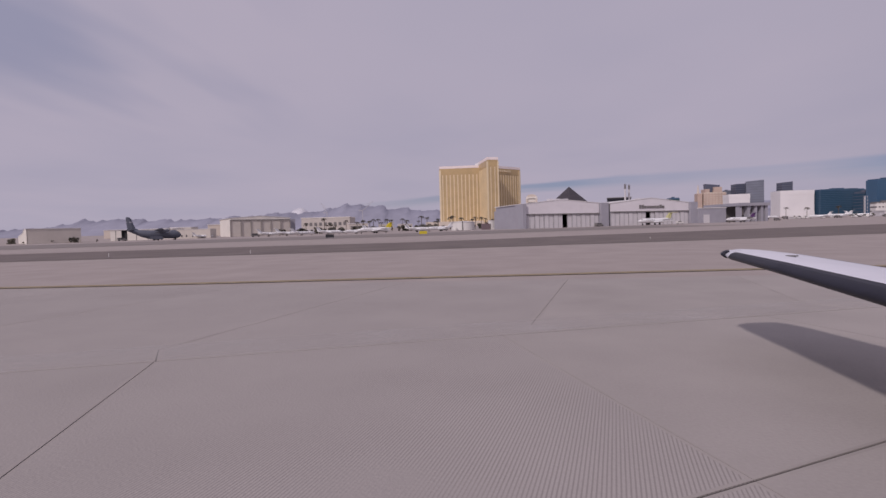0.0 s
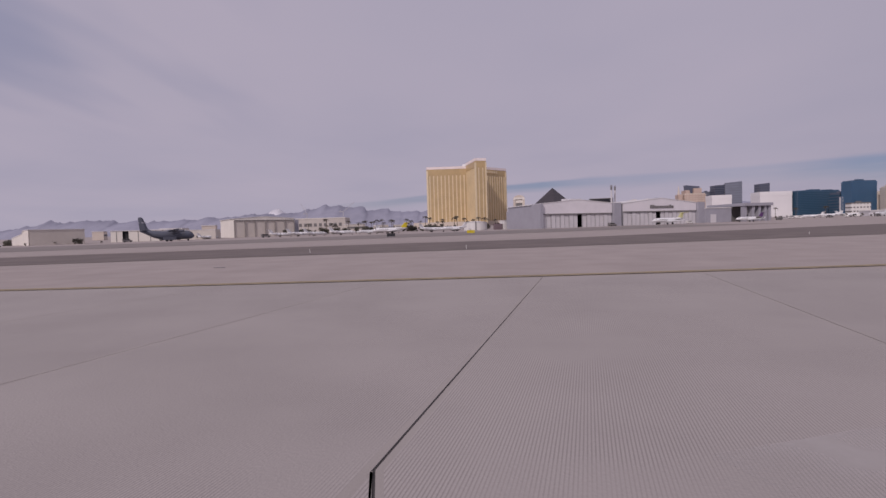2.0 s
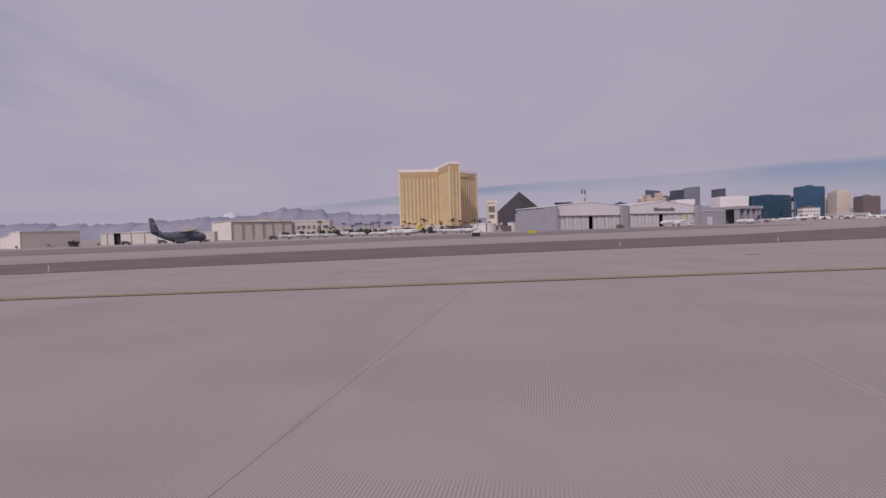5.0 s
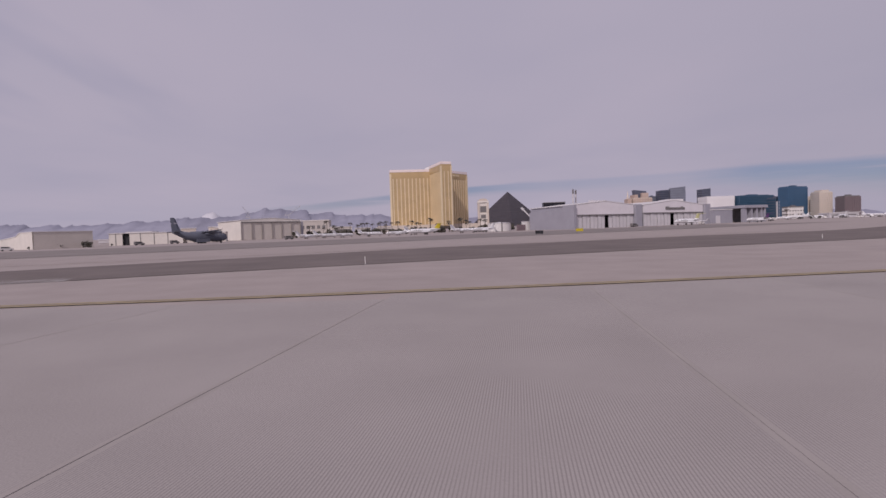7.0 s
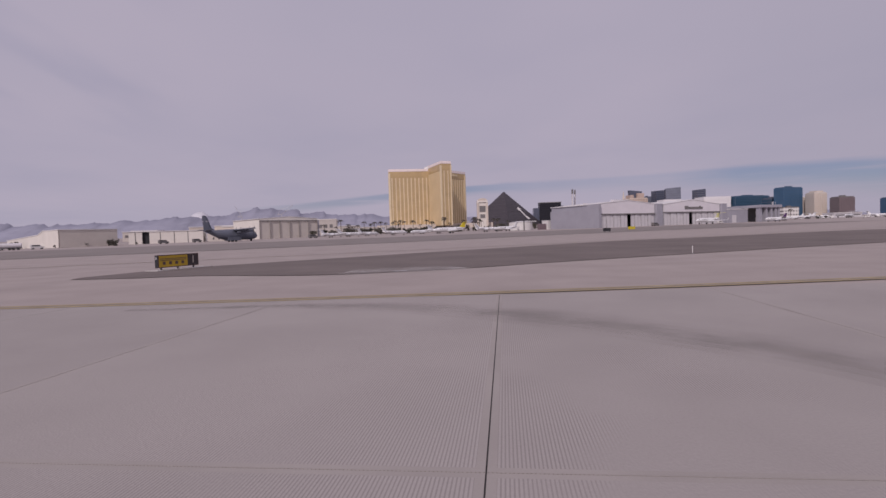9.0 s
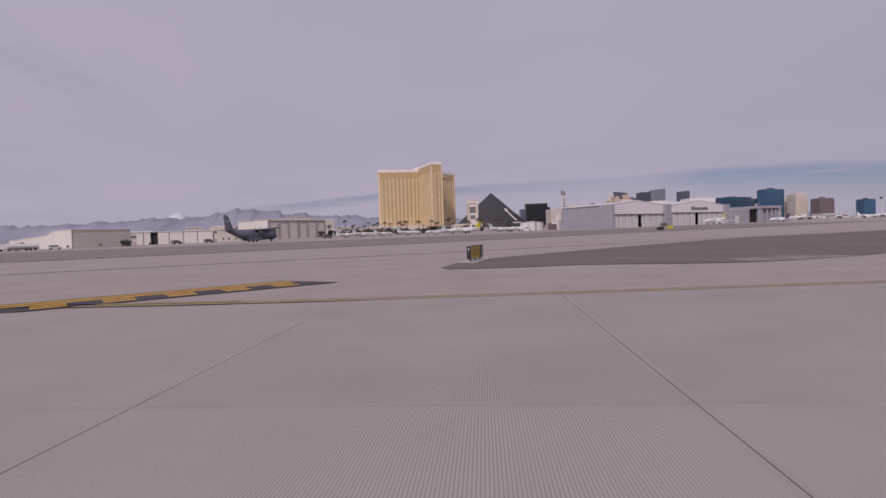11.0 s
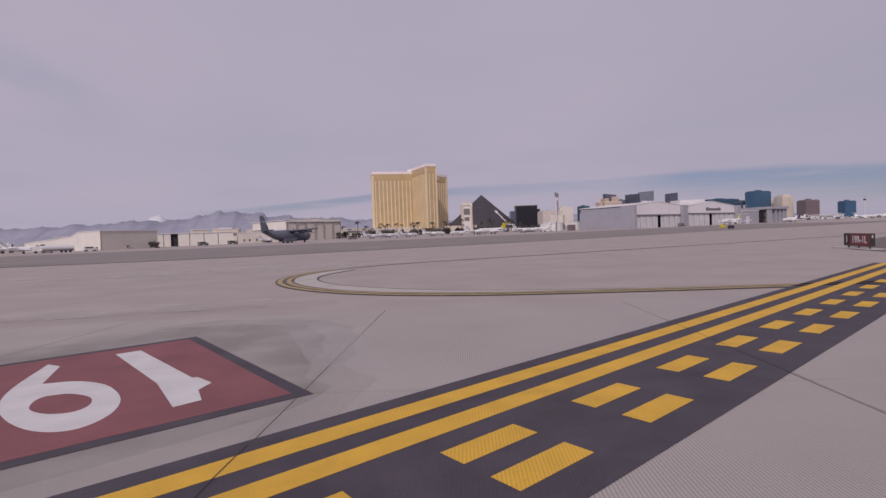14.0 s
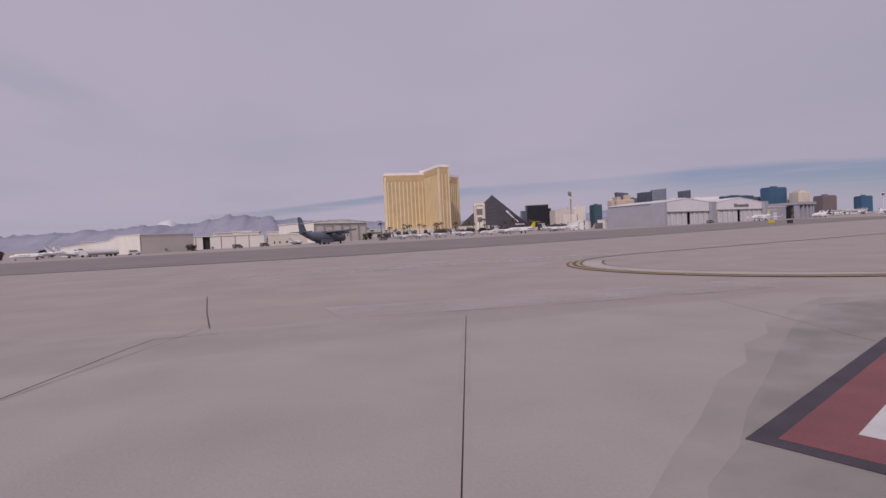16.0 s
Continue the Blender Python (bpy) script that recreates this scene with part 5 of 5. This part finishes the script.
for k in range(18):
    copy_thing(rnd.choice(trees), parked(228 + 7 * k + rnd.uniform(-3, 3), 452 - 5.0 * k + rnd.uniform(0, 24), rnd.uniform(0, 360), rnd.uniform(0.5, 0.95)))
for k in range(12):
    copy_thing(van_w if k % 3 else van_d, parked(236 + 8.6 * k + rnd.uniform(-3, 3), 420 - 5.4 * k + rnd.uniform(-6, 6), rnd.uniform(0, 360), rnd.uniform(0.8, 1.2)))
# low town between the apron and the hills
def house(m, w, d, h, mat, label):
    t = thing("low_house", m, label, "building", "far low buildings")
    part("wall", boxes((-w / 2, w / 2, -d / 2, d / 2, 0, h)), mat, t)
    part("roof", boxes((-w / 2 - 0.5, w / 2 + 0.5, -d / 2 - 0.5, d / 2 + 0.5, h, h + 0.8)), "roof_white", t)
    part("window_band", boxes((-w / 2 + 2, w / 2 - 2, -d / 2 - 0.3, -d / 2 + 0.1, h * 0.45, h * 0.7)), "trim", t)
    return t


houses = [house(stand(-330, 540), 24, 14, 9, "wall_tan", "low tan far building among trees"), house(stand(-262, 560), 18, 14, 12, "cream", "low cream far building"),
          house(stand(335, 440), 30, 12, 4, "wall_pale", "long low pale far building by the apron")]
for k in range(34):
    x = -358 + 21.8 * k + rnd.uniform(-8, 8)
    y = 570 - 0.0011 * (x + 60) ** 2 + rnd.uniform(-30, 60)
    kind, size = rnd.choice(houses), rnd.uniform(0.6, 1.0)
    if -90 < x < 124:
        continue
    if x > 124:
        kind, size = houses[2], 0.48 * size
    copy_thing(kind, stand(x, y, rnd.choice((SITE, SITE + 90, 0)), size))

# ---- hills ----
CREST = ((-4200, 60), (-2200, 62), (-1930, 95), (-1740, 95), (-1530, 86), (-1290, 86), (-1180, 93), (-1080, 97), (-960, 106), (-820, 102), (-720, 118), (-605, 136),
         (-500, 124), (-400, 110), (-280, 96), (-170, 96), (-48, 84), (300, 62), (4200, 40))


def crest(x):
    """Height of the near range over the plain."""
    for (x0, h0), (x1, h1) in zip(CREST, CREST[1:]):
        if x0 <= x <= x1:
            k = (x - x0) / (x1 - x0)
            return h0 + (h1 - h0) * k * k * (3 - 2 * k)
    return 40.0


def ridge(name, y, peaks, base, mat, label, rough, step=24, depth=500):
    """A range of hills: heights from a few peaks (x, height, half width), broken by noise, falling away on both sides."""
    bm = bmesh.new()
    xs = list(range(-4200, 4201, step))
    rows = []
    for j, (dy, f) in enumerate(((-depth, 0.0), (-depth * 0.55, 0.38), (-depth * 0.25, 0.72), (0, 1.0), (depth * 0.4, 0.3))):
        row = []
        for x in xs:
            h = base + sum(p * math.exp(-((x - c) / w) ** 2) for c, p, w in peaks) if peaks else 10.5 + crest(-75 + (x + 75) * 0.56) / 0.56
            n = noise.fractal(Vector((x * 0.0095, y * 0.01 + j * 0.3, 0.0)), 0.8, 2.1, 6)
            row.append(bm.verts.new((x + 20 * n, y + dy, -12 + f * (h + rough * n))))
        rows.append(row)
    for a, b in zip(rows, rows[1:]):
        for i in range(len(xs) - 1):
            bm.faces.new((a[i], a[i + 1], b[i + 1], b[i]))
    for v in bm.verts:
        v.co = Vector((-75, 0, 1.9)) + (v.co - Vector((-75, 0, 1.9))) * 0.56
    bmesh.ops.recalc_face_normals(bm, faces=bm.faces)
    return solid(name, bm, mat, label, "hills", kind="structure", smooth=True)


ridge("hills_near", 4200, None, 0, "hills", "bare desert hills on the horizon, bluish haze in their colour", 24, 16)
ridge("hills_far", 4650, [(-3200, 20, 400), (-2300, 30, 400), (-1900, 34, 200), (-500, 40, 500), (1500, 30, 600), (2600, 60, 500)], 138, "hills_far", "pale distant mountain range with haze put into its colour", 12)
ridge("hills_snow", 4800, [(-1700, 152, 150)], 116, "snow", "distant snow-covered peak catching the light", 24)


# construction cranes before the hills
def crane(x, y, h, boom, lean, label):
    """A luffing crane: a mast, a slanting lattice boom, a back stay and a counterweight."""
    c = thing("tower_crane", stand(x, y), label, "crane", "cranes")
    part("mast", boxes((-0.8, 0.8, -0.8, 0.8, 0, h)), "rail_grey", c)
    tip = (boom * math.cos(radians(lean)), h + boom * math.sin(radians(lean)))
    beam = part("boom", loft([[(x0, -w, z0 - w), (x0, w, z0 - w), (x0, w, z0 + w), (x0, -w, z0 + w)] for x0, z0, w in ((0, h, 1.0), (*tip, 0.5))]), "rail_grey", c)
    part("boom_tip", boxes((tip[0] - 0.6, tip[0] + 0.6, -0.6, 0.6, tip[1] - 1.0, tip[1] + 1.0)), "rail_grey", beam)
    part("counterweight", boxes((-13, -9, -1.4, 1.4, h - 1.5, h + 2)), "rail_grey", c)
    part("counter_arm", boxes((-13, 0, -1, 1, h - 1, h + 1)), "rail_grey", c)
    part("stay", loft([[(x0, -0.4, z0), (x0, 0.4, z0), (x0, 0, z0 + 0.8)] for x0, z0 in ((-11, h + 2), (-2, h + 16), tip)]), "rail_grey", c)


crane(-429.5, 1800, 68, 50, 38, "thin construction crane with a raised boom")
crane(-559.4, 1800, 64, 42, 122, "thin construction crane turned towards the hills")

# ---- airfield signs and posts ----
lightbox = thing("airfield_sign", pose(-118.4, 41.9, 0, 0, 0, 63) @ Matrix.Scale(1.09, 4), "two-sided airfield sign, yellow and black or red, on short legs", "sign")
part("case", boxes((-1.5, 1.5, -0.13, 0.13, 0.16, 0.92)), "sign_case", lightbox)
part("yellow_face", boxes((-1.44, 0.62, -0.142, -0.131, 0.21, 0.87)), "sign_yellow", lightbox)
part("black_face", boxes((0.66, 1.44, -0.142, -0.131, 0.21, 0.87)), "sign_black", lightbox)
bm = bmesh.new()
for k in range(4):
    box(bm, -1.2 + 0.45 * k, -1.0 + 0.45 * k, -0.148, -0.142, 0.34, 0.52)
box(bm, -1.36, 0.54, -0.148, -0.142, 0.58, 0.62)
box(bm, -1.36, 0.54, -0.148, -0.142, 0.67, 0.71)
part("printed_bars", bm, "sign_case", lightbox)
part("red_face", boxes((-1.44, 0.74, 0.131, 0.142, 0.21, 0.87)), "sign_red", lightbox)
part("black_face", boxes((0.78, 1.44, 0.131, 0.142, 0.21, 0.87)), "dark", lightbox)


def lettering(text, size, mat, parent, m, name):
    cu = bpy.data.curves.new(name, "FONT")
    cu.body, cu.size, cu.align_x, cu.align_y, cu.extrude, cu.offset = text, size, "CENTER", "CENTER", 0.003, 0.012
    o = new(name, cu)
    me = bpy.data.meshes.new_from_object(o)
    bpy.data.objects.remove(o)
    me.materials.clear()
    me.materials.append(M[mat])
    ob = new(name, me)
    ob.parent, ob.matrix_local = parent, m
    return ob


lettering("1", 0.62, "sign_letter", lightbox, pose(1.05, -0.149, 0.54, 90, 0, 0), "numeral")
lettering("19R-1L", 0.58, "white", lightbox, pose(-0.35, 0.149, 0.54, 90, 0, 180), "numerals")
lettering("1", 0.58, "white", lightbox, pose(1.1, 0.149, 0.54, 90, 0, 180), "numeral")
part("end_panel", boxes((-1.512, -1.501, -0.12, 0.12, 0.18, 0.90)), "dark", lightbox, "dark end panel")
part("end_mark", boxes((-1.518, -1.512, -0.03, 0.05, 0.66, 0.82)), "rail_grey", lightbox)
for x in (-1.2, 0.0, 1.2):
    part("leg", boxes((x - 0.04, x + 0.04, -0.04, 0.04, 0.03, 0.16)), "trim", lightbox)
part("concrete_pad", boxes((-1.9, 2.3, -0.5, 0.5, -0.03, 0.035)), "pad", lightbox)


def marker_post(x, y, h=0.55):
    p = thing("marker_post", pose(x, y, ground_z(y, x)), "short white marker post at the pavement edge", "post", "marker posts")
    part("shaft", drum(0.024, 0.024, 0.03, h, 10), "white", p)
    part("cap", drum(0.035, 0.02, h, h + 0.04, 10), "white", p)
    part("foot", drum(0.14, 0.10, -0.02, 0.04, 10), "trim", p)
    return p


marker_post(-84.8, 36.4, 0.46)
marker_post(-23.4, 49.5, 0.38)
marker_post(-39.3, 50.5, 0.38)
marker_post(21.0, 66.0, 0.3)

distance_sign = thing("distance_sign", stand(-42.6, 138.8, 12, 1.2), "small black distance board beside the runway", "sign")
part("board", boxes((-0.95, 0.95, -0.1, 0.1, 0.25, 1.0)), "dark", distance_sign)
for x in (-0.7, 0.7):
    part("leg", boxes((x - 0.05, x + 0.05, -0.05, 0.05, -0.02, 0.25)), "trim", distance_sign)
# a passing yellow vehicle, reduced to a standing board on two legs
cart = thing("yellow_marker", stand(-19.9, 168.4, 10, 1.6), "small yellow airfield vehicle, built as a low board on legs", "marker")
part("board", boxes((-0.8, 0.8, -0.1, 0.1, 0.15, 0.75)), "yellow", cart)
for x in (-0.6, 0.6):
    part("leg", boxes((x - 0.05, x + 0.05, -0.05, 0.05, -0.02, 0.15)), "trim", cart)
grate = thing("drain_grate", pose(-103.9, 31.6, 0, 0, 0, 5) @ Matrix.Scale(0.65, 4), "small grey steel drain grate in the pavement", "grate")
part("frame", boxes((-0.6, 0.6, -0.3, 0.3, -0.02, 0.012)), "trim", grate)
for k in range(6):
    part("bar", boxes((-0.5 + 0.18 * k, -0.42 + 0.18 * k, -0.24, 0.24, 0.012, 0.022)), "rail_grey", grate)
copy_thing(grate, pose(-39.2, 30.6, 0, 0, 0, 8) @ Matrix.Scale(0.8, 4))


# ---- the aircraft wing seen at the start ----
def section(nose, tail):
    """Points round a wing section, from the nose over the top to the tail and back."""
    a, b = Vector(nose), Vector(tail)
    c = (b - a).length
    up = ((0.0, 0.0), (0.012, 0.022), (0.05, 0.046), (0.12, 0.066), (0.3, 0.08), (0.6, 0.058), (0.85, 0.024), (1.0, 0.003))
    low = ((0.85, -0.012), (0.6, -0.03), (0.3, -0.045), (0.12, -0.042), (0.05, -0.034), (0.012, -0.018))
    return [a + (b - a) * s + Vector((0, 0, c * h)) for s, h in up + low]


aircraft_wing = thing("aircraft_wing", pose(0, 0, 0), "white aircraft wing with a black rubber leading edge", "wing")
SPAN = [((3.97, 8.43, 1.413), (4.48, 8.47, 1.420)), ((3.735, 8.28, 1.402), (4.61, 8.34, 1.411)), ((3.648, 7.91, 1.376), (4.754, 7.99, 1.380)),
        ((3.60, 6.55, 1.287), (5.0, 6.64, 1.267)), ((3.495, 4.74, 1.165), (5.27, 4.86, 1.113)), ((3.37, 2.64, 1.033), (5.60, 2.79, 0.944))]
part("panel", loft([section(*s) for s in SPAN]), "wing_white", aircraft_wing, "", True)


def boot_ring(nose, tail):
    a, b = Vector(nose), Vector(tail)
    c = (b - a).length
    pts = ((0.10, 0.066), (0.05, 0.052), (0.012, 0.027), (-0.006, 0.0), (0.012, -0.023), (0.05, -0.040), (0.11, -0.047), (0.11, -0.030), (0.05, -0.02), (0.03, 0.0), (0.05, 0.03), (0.10, 0.05))
    return [a + (b - a) * s + Vector((0, 0, c * h)) for s, h in pts]


part("leading_edge_boot", loft([boot_ring(*s) for s in SPAN[2:]]), "boot_black", aircraft_wing, "black rubber de-icing strip", True)
part("tip_cap", loft([boot_ring((3.925, 8.425, 1.414), (4.5, 8.46, 1.421)), boot_ring((3.70, 8.28, 1.403), (4.61, 8.34, 1.411)), boot_ring((3.655, 8.11, 1.391), (4.69, 8.17, 1.397))]), "boot_black", aircraft_wing, "", True)
part("main_gear_leg", boxes((4.36, 4.48, 2.74, 2.86, 0.36, 1.0)), "trim", aircraft_wing)
part("main_wheel", loft([[(4.42 + 0.35 * math.cos(a * math.pi / 8), y, 0.36 + 0.35 * math.sin(a * math.pi / 8)) for a in range(16)] for y in (2.88, 3.08)]), "tyre", aircraft_wing)
part("fuel_cap", drum(0.08, 0.07, 1.418, 1.428, 16, (4.13, 7.18)), "trim", aircraft_wing)
